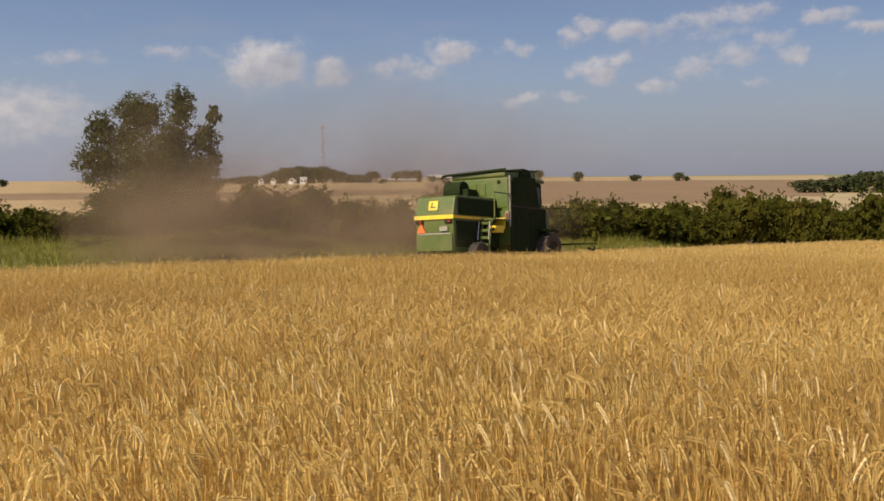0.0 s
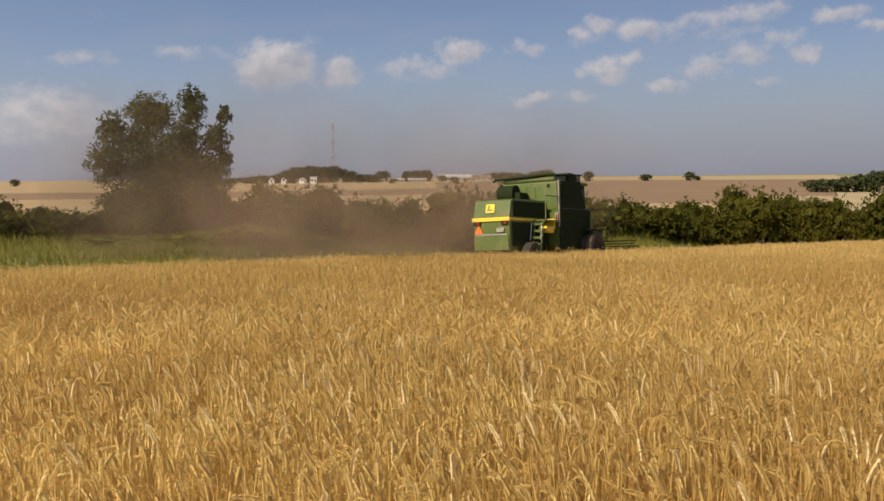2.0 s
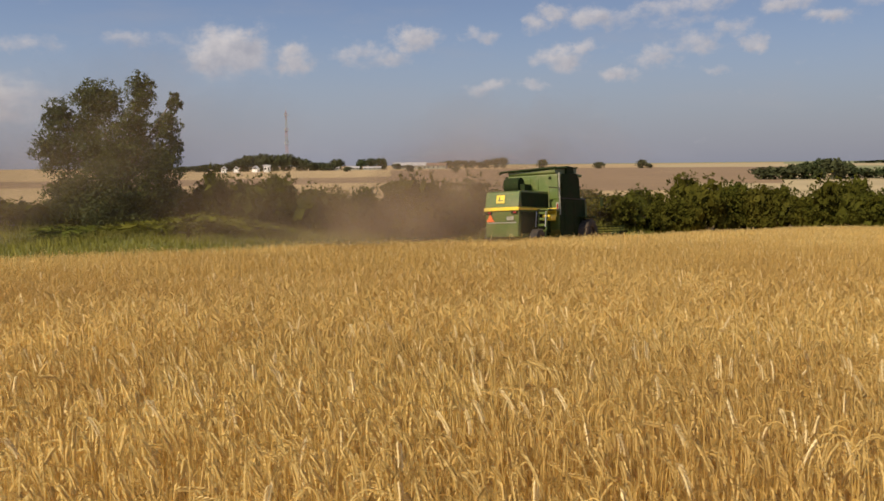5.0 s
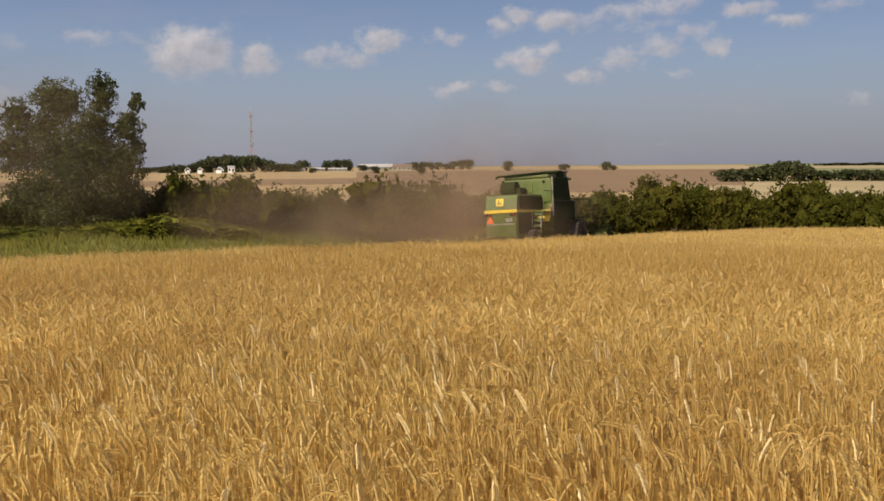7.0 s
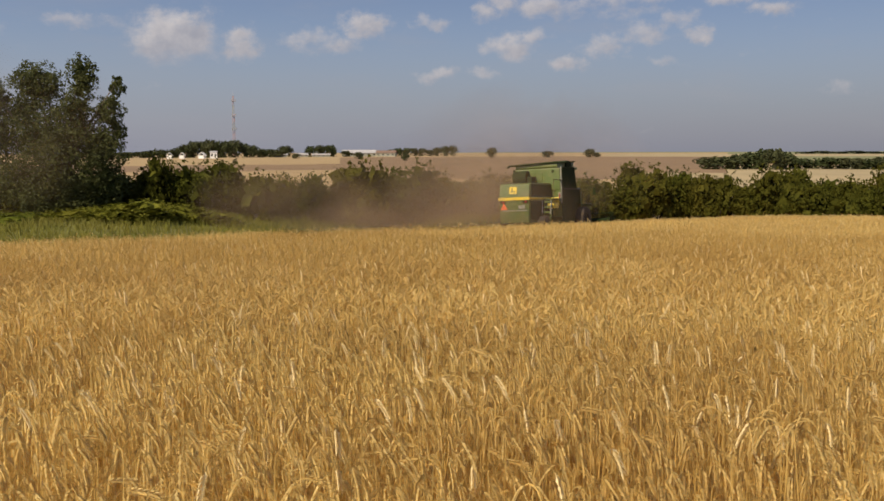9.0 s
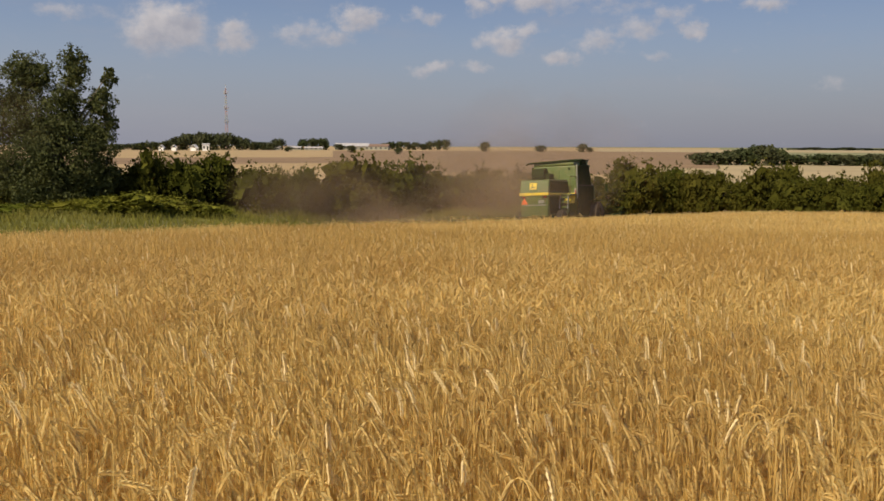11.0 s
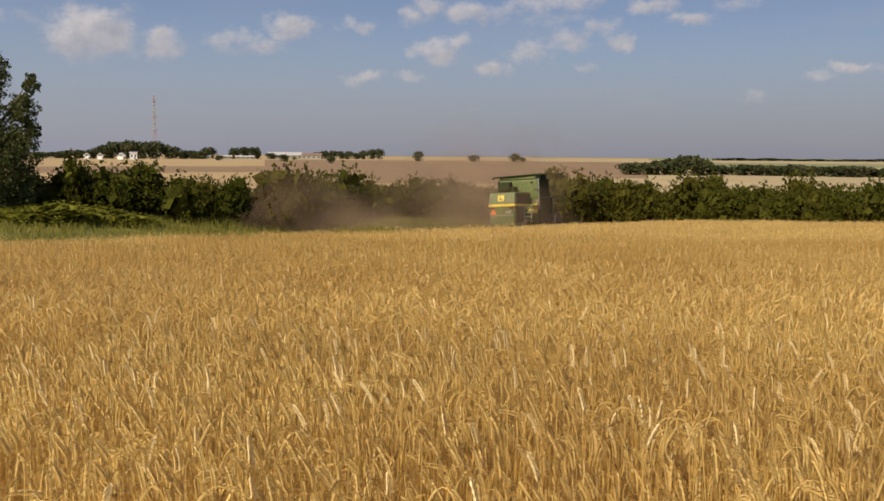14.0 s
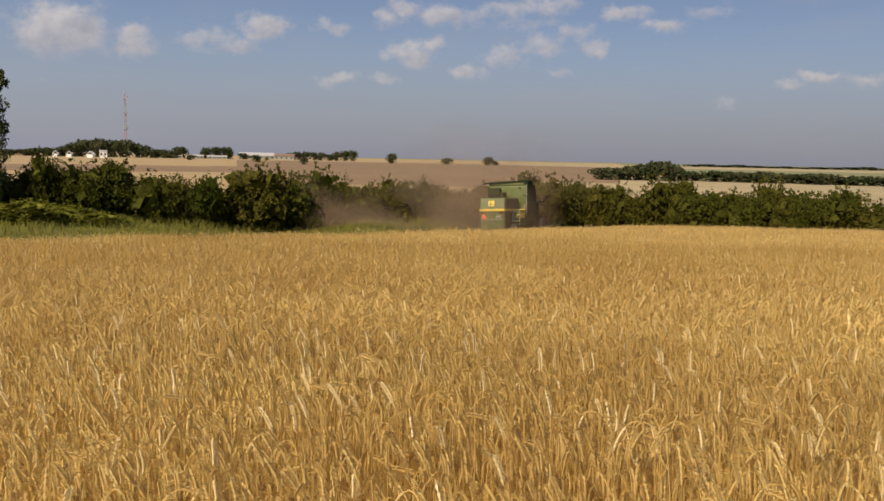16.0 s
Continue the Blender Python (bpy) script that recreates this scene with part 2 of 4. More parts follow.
def make_dust(name, dense):
    """Airborne dust: thin, mottled, fading out towards the rim of each billow."""
    m = bpy.data.materials.new(name)
    m.use_nodes = True
    n = Nodes(m.node_tree)
    tc = n.add("ShaderNodeTexCoord")
    info = n.add("ShaderNodeObjectInfo")
    uv = n.add("ShaderNodeVectorMath", (tc.outputs["UV"], (-0.5, -0.5, 0.0)), operation="ADD").outputs[0]
    sep = n.add("ShaderNodeSeparateXYZ", (tc.outputs["UV"],))
    off = n.add("ShaderNodeCombineXYZ", (n.math("MULTIPLY", info.outputs["Random"], 40.0), 0.0, 0.0)).outputs[0]
    vec = n.add("ShaderNodeVectorMath", (tc.outputs["Object"], off), operation="ADD").outputs[0]
    big = n.noise(vec, 0.24, 3.5, 0.45)
    rad = n.math("MULTIPLY", n.add("ShaderNodeVectorMath", (uv,), operation="LENGTH").outputs["Value"], 2.0)
    rim = n.ramp(n.math("MULTIPLY_ADD", n.math("SUBTRACT", big, 0.5), 1.3, rad), 0.98, 0.15)
    hard = n.ramp(rad, 1.0, 0.8)
    body = n.ramp(big, 0.2, 0.75, 0.35, 1.0)
    alpha = n.math("MULTIPLY", n.math("MULTIPLY", n.math("MULTIPLY", rim, hard), body), dense)
    col = n.mix(n.noise(vec, 0.5, 3.0), (0.34, 0.235, 0.16, 1), (0.44, 0.315, 0.215, 1))
    d = n.add("ShaderNodeBsdfDiffuse", {"Color": col})
    t2 = n.add("ShaderNodeBsdfTranslucent", {"Color": col})
    both = n.add("ShaderNodeMixShader", (0.5, d.outputs[0], t2.outputs[0]))
    tr = n.add("ShaderNodeBsdfTransparent")
    n.add("ShaderNodeOutputMaterial", (n.add("ShaderNodeMixShader", (alpha, tr.outputs[0], both.outputs[0])).outputs[0],))
    return m


M_DUST = make_dust("airborne_dust", 0.50)
M_DUST_THIN = make_dust("thin_airborne_dust", 0.30)


# ---- mesh helpers
def smooth(t):
    t = min(1.0, max(0.0, t))
    return t * t * (3 - 2 * t)


def part(name, bm, material, parent=None, label="", at=None):
    me = bpy.data.meshes.new(name)
    bm.to_mesh(me)
    bm.free()
    me.materials.append(material)
    ob = new(name, me)
    ob.parent = parent
    if at is not None:
        ob.matrix_basis = at
    if label:
        tagged(ob, label)
    return ob


def raw_mesh(name, verts, faces, mats, index=None, flat=True):
    """faces: an (n, 3) or (n, 4) array."""
    me = bpy.data.meshes.new(name)
    k = faces.shape[1]
    me.vertices.add(len(verts))
    me.vertices.foreach_set("co", np.asarray(verts, np.float32).ravel())
    me.loops.add(faces.size)
    me.loops.foreach_set("vertex_index", faces.astype(np.int32).ravel())
    me.polygons.add(len(faces))
    me.polygons.foreach_set("loop_start", np.arange(0, faces.size, k, dtype=np.int32))
    for m in mats:
        me.materials.append(m)
    if index is not None:
        me.polygons.foreach_set("material_index", index.astype(np.int32))
    me.update(calc_edges=True)
    me.polygons.foreach_set("use_smooth", np.full(len(faces), not flat))
    me.validate()
    return me


def box(bm, c, s, bevel=0.0, turn=None):
    r = bmesh.ops.create_cube(bm, size=1.0, matrix=Matrix.Translation(c) @ (turn or Matrix()) @ Matrix.Diagonal((*s, 1)))
    if bevel:
        edges = list({e for v in r["verts"] for e in v.link_edges})
        bmesh.ops.bevel(bm, geom=edges, offset=bevel, segments=2, affect="EDGES", profile=0.6)
    return bm


def rod(bm, a, b, r, n=8, r2=None):
    a, b = Vector(a), Vector(b)
    m = Matrix.Translation((a + b) / 2) @ (b - a).to_track_quat("Z", "Y").to_matrix().to_4x4()
    bmesh.ops.create_cone(bm, cap_ends=True, segments=n, radius1=r, radius2=r if r2 is None else r2, depth=(b - a).length, matrix=m)
    return bm


def prism(bm, profile, x0, x1, bevel=0.0):
    """A profile of (y, z) swept from x0 to x1."""
    a = [bm.verts.new((x0, y, z)) for y, z in profile]
    b = [bm.verts.new((x1, y, z)) for y, z in profile]
    k = len(a)
    fs = [bm.faces.new(a), bm.faces.new(b[::-1])]
    fs += [bm.faces.new((a[i], b[i], b[(i + 1) % k], a[(i + 1) % k])) for i in range(k)]
    bmesh.ops.recalc_face_normals(bm, faces=fs)
    if bevel:
        bmesh.ops.bevel(bm, geom=list({e for f in fs for e in f.edges}), offset=bevel, segments=2, affect="EDGES", profile=0.6)
    return bm


def B():
    return bmesh.new()


# ---- the lie of the land: a field falling to a brook, plains rising gently behind
SLOPE = 0.0635
EDGE = [(-180, 22), (-25, 22.5), (-15, 24.5), (-8, 27), (3.4, 30.0), (11.0, 36.5), (15.6, 42.0), (18.7, 49.0), (20.5, 56.0), (24, 64), (30, 62), (36, 54), (45, 50), (180, 50)]
FAR = [(75, -3.6), (120, -3.3), (230, -2.8), (450, -2.2), (900, -1.5), (1500, -0.6), (2500, 0.5), (6000, 1.3)]


def table(rows, v):
    return float(np.interp(v, [r[0] for r in rows], [r[1] for r in rows]))


def bank(x, y):
    """The meadow's bank that rises to the hedge, beside the strip that is being cut."""
    r, b = math.hypot(x, y), math.degrees(math.atan2(x, y))
    aside = 0.829 * (-0.26 + 0.674 * (y - 31.34) - x)
    return 1.0 * smooth((aside - 1.5) / 5) * smooth((r - 44) / 14) * smooth((b - 1) / 6) * smooth((95 - r) / 20)


def ground(x, y):
    r, b = math.hypot(x, y), math.degrees(math.atan2(x, y))
    plane = -SLOPE * y if y > -20 else SLOPE * 20
    low = -2.05 - 1.85 * smooth((x + 14) / 22)
    k = 0.35
    h = max(k - abs(plane - low), 0) / k
    near = max(plane, low) + h * h * k / 4
    if 42 < y < 80:
        near -= min(0.3, 0.0012 * (y - 42) ** 2) * (1 - smooth((x - 19) / 7)) * smooth((x + 2) / 6) * smooth((76 - y) / 8)
    near += bank(x, y)
    if r > 72:
        f = smooth((r - 72) / 50)
        near = near * (1 - f) + table(FAR, r) * f
    if r > 300:
        near += 0.0011 * (r - 300) * 0.35 * math.sin(b * 0.11 + 0.8) * smooth((1500 - r) / 800)
    return near


def zone(b, r):
    """Which crop grows at a bearing and distance: slots of the ground's materials."""
    edge = table(EDGE, b) if abs(b) < 60 else 60
    if r < edge - 0.5:
        return 0
    if r < 88:
        return 2 if (2 < b < 22 and r < edge + (17 if b < 10 else 5)) or b > 16.5 else 1
    w = 1 + 0.05 * math.sin(b * 0.12)
    if b > (17.5 if r < 200 else 23.5):
        if r < 260 * w:
            return 5
        if r < 330:
            return 6 if b > 30 else 3
        if r < 430:
            return 5
        if r < 700:
            return 6 if b > 27 else 3
        return 5 if r < 1100 else 6
    if b < -1:
        return 4 if 230 * w < r < 330 * w else 3
    if r < 150 * w:
        return 3
    if r < 640 * w:
        return 4
    if r < 1200:
        return 3 if b < 16 else 5
    return 3 if r < 2000 else 6


def make_ground():
    rs = list(np.arange(0, 12, 1.5)) + list(np.arange(12, 90, 0.9))
    while rs[-1] < 4600:
        rs.append(rs[-1] * 1.035)
    bs = list(np.arange(-36, 50, 0.5)) + list(np.arange(50, 324, 6.0))
    verts, faces, idx = [], [], []
    nb = len(bs)
    for r in rs:
        for b in bs:
            x, y = r * math.sin(radians(b)), r * math.cos(radians(b))
            verts.append((x, y, ground(x, y)))
    for i in range(len(rs) - 1):
        for j in range(nb):
            k = (j + 1) % nb
            faces.append((i * nb + j, i * nb + k, (i + 1) * nb + k, (i + 1) * nb + j))
            mid = bs[j] + (0.25 if bs[j] < 50 else 3)
            mid = mid - 360 if mid > 180 else mid
            idx.append(zone(mid, (rs[i] + rs[i + 1]) / 2))
    me = raw_mesh("ground", np.array(verts), np.array(faces)[:, ::-1], [M_SOIL, M_GRASS, M_STUBBLE, M_FIELD_LIGHT, M_FIELD_TAN, M_FIELD_PALE, M_FIELD_GREEN], np.array(idx), flat=False)
    tagged(new("ground", me), "gently rolling farmland with ripe, cut and green fields", "ground", kind="structure")


make_ground()


# ---- the standing wheat
rng = np.random.default_rng(7)


def strip(line, width, side):
    """A ribbon along a line of points: vertices and faces."""
    line = np.array(line)
    w = np.array(width)[:, None]
    v = np.concatenate([line - w * side, line + w * side])
    n = len(line)
    f = [(i, i + 1, n + i + 1, n + i) for i in range(n - 1)]
    return v, np.array(f)


def across(line, tilt):
    """Ribbon sides that follow the bend of a line in the xz plane, tilted out of it."""
    d = np.gradient(np.array(line, float), axis=0)
    d /= np.linalg.norm(d, axis=1)[:, None]
    return np.stack([d[:, 2], np.full(len(d), tilt), -d[:, 0]], 1)


def stalk(lod, pale, fat):
    """One wheat plant, 0.85 m high: stem, hooked neck, hanging bearded ear and dry blades. Vertices, faces, slots."""
    h = 0.85 + rng.normal(0, 0.035) + (0.03 if pale else 0)
    pickn = rng.random()
    nod = rng.uniform(2.7, 3.4) if pickn < 0.90 else (rng.uniform(1.9, 2.7) if pickn < 0.95 else rng.uniform(0.3, 1.3))
    if pale:
        nod = rng.uniform(2.7, 3.3)
    bend = rng.uniform(0.020, 0.037)
    ear = rng.uniform(0.060, 0.090)
    lean = rng.uniform(-0.02, 0.05)
    top = h - bend - 0.02
    low = (0.15, 0.35, 0.55, 0.62)[lod]
    pts = [(lean * (z / top) ** 2, 0, z) for z in np.linspace(low, top, 4 if lod == 0 else 2)]
    x0 = lean
    arc = (5, 4, 2, 2)[lod]
    turned = nod * 0.82
    for i in range(1, arc + 1):
        a = turned * i / arc
        pts.append((x0 + bend * (1 - math.cos(a)), 0, top + bend * math.sin(a)))
    sw = (0.0012, 0.0016, 0.0024, 0.0042)[lod] * fat
    vs, fs, ms = [], [], []

    def put(vf, slot):
        o = sum(len(v) for v in vs)
        vs.append(vf[0])
        fs.append(vf[1] + o)
        ms.append(np.full(len(vf[1]), slot))

    put(strip(pts, [sw] * len(pts), across(pts, 0.55)), 2)
    n = (7, 4, 3, 3)[lod]
    line, p, a = [], np.array(pts[-1], float), turned
    for i in range(n):
        line.append(p.copy())
        a += nod * 0.18 / n
        p = p + ear / (n - 1) * np.array([math.sin(a), 0, math.cos(a)])
    full = (0.0042, 0.0029, 0.0027, 0.0032)[lod] * fat * (1.1 if pale else 1.0)
    slot = 1 if pale else 0
    if lod == 0:
        # four rows of husked grains set slantwise on the ear
        turn = rng.uniform(0, 1.57)
        for row in range(4):
            q = turn + row * math.pi / 2
            wide = 1.0 if row % 2 == 0 else 0.7
            for k in range(5):
                m = line[k] + (line[k + 1] - line[k]) * (0.25 * row)
                dv = (line[k + 1] - line[k]) / np.linalg.norm(line[k + 1] - line[k])
                out = math.cos(q) * np.array([dv[2], 0, -dv[0]]) + math.sin(q) * np.array([0, 1.0, 0])
                crossing = np.cross(dv, out)
                mid = m + dv * 0.007 + out * 0.0064 * wide
                put((np.array([m, mid + crossing * 0.0032, m + dv * 0.020 + out * 0.0090 * wide, mid - crossing * 0.0032]), np.array([(0, 1, 2, 3)])), slot)
        # the beard: stiff awns fanning out from the spikelets past the tip
        for k in range(6):
            q = line[1 + k * 4 // 5]
            dv = (line[-1] - line[-2]) / np.linalg.norm(line[-1] - line[-2])
            s = 1 if k % 2 else -1
            tip = q + dv * rng.uniform(0.045, 0.07) + np.array([rng.uniform(-0.006, 0.016), s * rng.uniform(0.008, 0.022), 0.0])
            put((np.array([q + (0, s * 0.003, 0.0010), q + (0, s * 0.003, -0.0010), tip, tip + (0.0005, 0, 0.0005)]), np.array([(0, 1, 2, 3)])), slot)
    elif lod == 1:
        put(strip(line, [full * q for q in (0.75, 1.1, 1.05, 0.6)], across(line, 0.4)), slot)
        put(strip(line, [full * q for q in (0.75, 1.1, 1.05, 0.6)], across(line, -1.2)), slot)
        for s in (-1, 1):
            tip = line[-1] + (line[-1] - line[1]) * 0.8 + np.array([0.008, s * 0.014, 0.0])
            q = line[1]
            put((np.array([q + (0, s * 0.002, 0.0016), q + (0, s * 0.002, -0.0016), tip, tip + (0.0008, 0, 0.0008)]), np.array([(0, 1, 2, 3)])), slot)
    else:
        put(strip(line, [full * q for q in (0.8, 1.1, 0.75)], across(line, 0.5)), slot)
    for k in range((1, 1, 0, 0)[lod]):
        z = rng.uniform(0.45, 0.74)
        ln, up, ang = rng.uniform(0.05, 0.13), rng.uniform(0.04, 0.12), rng.uniform(0, 6.28)
        dx = np.array([math.cos(ang), math.sin(ang), 0])
        seg = 4 if lod == 0 else 3
        pl = [np.array([lean * 0.4, 0, z]) + dx * ln * s + np.array([0, 0, up * 4 * s * (1 - s) - 0.10 * s * s]) for s in np.linspace(0, 1, seg)]
        wd = [0.0015, 0.003, 0.0025, 0.0008] if lod == 0 else [0.0025, 0.0035, 0.001]
        put(strip(pl, wd, np.array([-dx[1], dx[0], 0.5])), 3)
    return np.concatenate(vs), np.concatenate(fs), np.concatenate(ms)


def wheat_band(r0, r1, density, lod, fat, pale_share):
    """All the plants between two distances from the field's corner, merged."""
    b0, b1 = radians(-30.5), radians(41.5)
    n = int(density * 0.5 * (b1 - b0) * (r1 * r1 - r0 * r0))
    b = rng.uniform(b0, b1, n)
    r = np.sqrt(rng.uniform(r0 * r0, r1 * r1, n))
    edge = np.interp(np.degrees(b), [e[0] for e in EDGE], [e[1] for e in EDGE]) + 0.5 * np.sin(b * 40)
    keep = r < edge
    b, r = b[keep], r[keep]
    n = len(b)
    x, y = r * np.sin(b), r * np.cos(b)
    z = np.array([ground(p, q) for p, q in zip(x, y)])
    spin = np.where(rng.random(n) < 0.72, rng.normal(0.1, 0.75, n), rng.uniform(0, 6.28, n))
    size = rng.normal(1.0, 0.06, n) + 0.035 * np.sin(x * 0.9 + 1.0) * np.sin(y * 0.7) + 0.02 * np.sin(x * 2.3 + y * 1.9)
    kinds = [stalk(lod, False, fat) for _ in range(22)] + [stalk(lod, True, fat) for _ in range(6)]
    pick = np.where(rng.random(n) < pale_share, rng.integers(22, 28, n), rng.integers(0, 22, n))
    V, F, S, o = [], [], [], 0
    for k, (v, f, s) in enumerate(kinds):
        w = np.where(pick == k)[0]
        if not len(w):
            continue
        c, sn = np.cos(spin[w])[:, None], np.sin(spin[w])[:, None]
        sz = size[w][:, None] * (1.06 if k >= 22 else 1.0)
        tx, ty = rng.normal(0, 0.045, len(w))[:, None], rng.normal(0, 0.045, len(w))[:, None]
        px = v[None, :, 0] * c - v[None, :, 1] * sn
        py = v[None, :, 0] * sn + v[None, :, 1] * c
        pz = v[None, :, 2] * sz
        co = np.stack([px + tx * pz + x[w][:, None], py + ty * pz + y[w][:, None], pz + z[w][:, None]], 2)
        V.append(co.reshape(-1, 3))
        F.append((f[None] + (np.arange(len(w)) * len(v))[:, None, None] + o).reshape(-1, 4))
        S.append(np.tile(s, len(w)))
        o += len(w) * len(v)
    me = raw_mesh("wheat", np.concatenate(V), np.concatenate(F), [M_EAR, M_EAR_PALE, M_STEM, M_BLADE], np.concatenate(S), flat=lod > 0)
    tagged(new("wheat", me), "ripe golden wheat with nodding ears, standing uncut", "wheat", kind="stuff")


wheat_band(1.75, 5.5, 500, 0, 1.0, 0.03)
wheat_band(5.5, 12.0, 370, 1, 1.0, 0.03)
wheat_band(12.0, 29.0, 220, 2, 1.0, 0.025)
wheat_band(29.0, 68.0, 100, 3, 1.2, 0.035)


# ---- trees and bushes
def leaf_cloud(lobes, count, size, gen, core=0.35, droop=0.3, fill=16, clump=14):
    """Leaves gathered in sprays over the skin and inside of egg-shaped lobes (x, y, z, rx, ry, rz)."""
    vol = np.array([(l[3] * l[4] * l[5]) ** (2 / 3) for l in lobes])
    share = (vol / vol.sum() * count).astype(int)
    P = []
    for l, k in zip(lobes, share):
        sprays = max(6, k // clump)
        d = gen.normal(size=(sprays, 3))
        d /= np.linalg.norm(d, axis=1)[:, None]
        rad = core + (1.02 - core) * gen.random((sprays, 1)) ** 0.5
        rad *= 1 + (0.16 if clump > 8 else 0.09) * np.sin(d[:, :1] * 5 + l[0]) * np.sin(d[:, 2:] * 6 + l[2])
        mid = d * rad
        own = np.repeat(mid, k // sprays + 1, axis=0)[:k]
        own = own + gen.normal(0, 0.085 if clump > 8 else 0.055, own.shape)
        P.append(own * np.array(l[3:6]) + np.array(l[:3]))
    P = np.concatenate(P)
    s = size * gen.uniform(0.55, 1.35, (len(P), 1))
    # twigs and leaves packed inside
    inner, broad = [], []
    for l in lobes:
        d = gen.normal(size=(fill, 3))
        d *= 0.62 * gen.random((fill, 1)) ** 0.4 / np.linalg.norm(d, axis=1)[:, None]
        inner.append(d * np.array(l[3:6]) + np.array(l[:3]))
        broad.append(np.full((fill, 1), 0.75 * (l[3] * l[4] * l[5]) ** (1 / 3)))
    P, s = np.concatenate([P, *inner]), np.concatenate([s, *broad])
    n = len(P)
    u = gen.normal(size=(n, 3))
    u /= np.linalg.norm(u, axis=1)[:, None]
    w = gen.normal(size=(n, 3))
    w[:, 2] -= droop
    w -= (w * u).sum(1)[:, None] * u
    w /= np.linalg.norm(w, axis=1)[:, None]
    V = np.stack([P - u * s * 0.5, P + w * s * 0.38 + u * s * 0.05, P + u * s * 0.6, P - w * s * 0.38], 1).reshape(-1, 3)
    return V, np.arange(n * 4).reshape(-1, 4)


def limbs(bm, lobes, r, base=0.0):
    """A tapered trunk and a limb into every lobe."""
    top = max(l[2] for l in lobes)
    fork = base + (top - base) * 0.35
    rod(bm, (0, 0, base - 0.3), (0.03, 0.02, fork), r, 9, r * 0.75)
    for l in lobes:
        mid = Vector((l[0] * 0.45, l[1] * 0.45, fork + (l[2] - fork) * 0.45))
        rod(bm, (0.03, 0.02, fork * 0.9), mid, r * 0.42, 5, r * 0.27)
        rod(bm, mid, (l[0], l[1], l[2] + l[5] * 0.5), r * 0.27, 4, r * 0.06)
        for k in range(2):
            a = l[0] * 3 + k * 2.4
            rod(bm, mid, (l[0] + l[3] * 0.6 * math.cos(a), l[1] + l[4] * 0.6 * math.sin(a), l[2] + 0.1), r * 0.13, 3, r * 0.03)
    return bm


def plant(name, label, category, lobes, count, leaf, r, mat, seed, at, group="", core=0.35, clump=5):
    gen = np.random.default_rng(seed)
    root = new(name)
    root.matrix_basis = at
    part("trunk", limbs(B(), lobes, r), M_BARK, root)
    V, F = leaf_cloud(lobes, count, leaf, gen, core, clump=clump)
    ob = new("crown", raw_mesh("crown", V, F, [mat]))
    ob.parent = root
    return tagged(root, label, category, group)


def stand(b, r, scale=1.0, turn=0.0, sink=0.0, tall=1.0):
    """A pose on the ground at a bearing and distance."""
    x, y = r * math.sin(radians(b)), r * math.cos(radians(b))
    return Matrix.LocRotScale((x, y, ground(x, y) - sink), Euler((0, 0, turn)), (scale, scale, scale * tall))


TREE = [(-0.8, 0, 8.1, 1.45, 1.3, 1.3), (1.6, 0.2, 8.4, 0.9, 0.9, 1.3), (-3.2, 0.1, 7.1, 0.85, 0.9, 1.1), (3.6, 0, 7.9, 0.5, 0.5, 0.65),
        (0.1, 0, 5.2, 2.5, 2.2, 1.6), (3.1, 0.1, 6.3, 0.8, 0.9, 1.2), (-3.2, -0.2, 5.0, 1.45, 1.4, 1.5), (0.2, -0.4, 3.2, 3.0, 2.3, 2.1), (3.6, 0, 5.2, 0.5, 0.5, 0.5),
        (2.7, 0, 4.1, 1.25, 1.2, 1.3), (-1.7, 0.3, 6.5, 0.9, 1.0, 0.9), (1.3, -0.3, 6.6, 1.1, 1.0, 0.8), (-2.7, 0, 2.0, 1.6, 1.4, 1.4), (2.4, 0, 2.0, 1.6, 1.4, 1.3), (0.2, -0.9, 1.15, 2.4, 1.6, 1.2)]
plant("poplar_tree", "tall dark green leafy tree with several tops beside the hedge", "tree", [(l[0], l[1], l[2] * 0.935, *l[3:]) for l in TREE], 60000, 0.125, 0.30, M_LEAF, 5, stand(-18.0, 55.5), core=0.25, clump=14)


def bush_lobes(gen, w, h, k):
    out = [(0, 0, h * 0.42, w * 0.45, w * 0.4, h * 0.45)]
    for i in range(k):
        a = gen.uniform(0, 6.28)
        d = gen.uniform(0.2, 0.42) * w
        out.append((d * math.cos(a), d * math.sin(a) * 0.8, gen.uniform(0.22, 0.72) * h, gen.uniform(0.2, 0.3) * w, gen.uniform(0.2, 0.28) * w, gen.uniform(0.2, 0.3) * h))
    return out


def copy_scaled(ob, m):
    made = copy_thing(ob, m)
    made.matrix_basis = m
    return made


HEDGE_KINDS = []
for i in range(6):
    gen = np.random.default_rng(40 + i)
    HEDGE_KINDS.append((bush_lobes(gen, 4.2, 3.6, 9 + i % 3), 50 + i))
HEDGE_TOP = [(-40, 3.1), (-30, 3.2), (-25, 3.1), (-22, 3.0), (-15, 3.0), (-14, 2.8), (-12.2, 4.2), (-11.4, 3.0), (-9.2, 4.4), (-7.5, 3.2), (-6.2, 3.2), (-4.5, 3.5), (-3.6, 3.2),
             (-2.0, 3.2), (0.2, 5.0), (2.6, 5.6), (4.2, 5.9), (6.0, 5.8), (8.5, 5.3), (11.5, 5.1), (14, 4.7), (16.5, 4.2), (18.4, 5.2), (20, 5.3), (21.6, 5.3), (22.8, 5.0), (25, 4.8),
             (27, 5.0), (29, 4.5), (31, 4.7), (33, 5.0), (35, 4.6), (38, 3.6), (45, 3.4)]
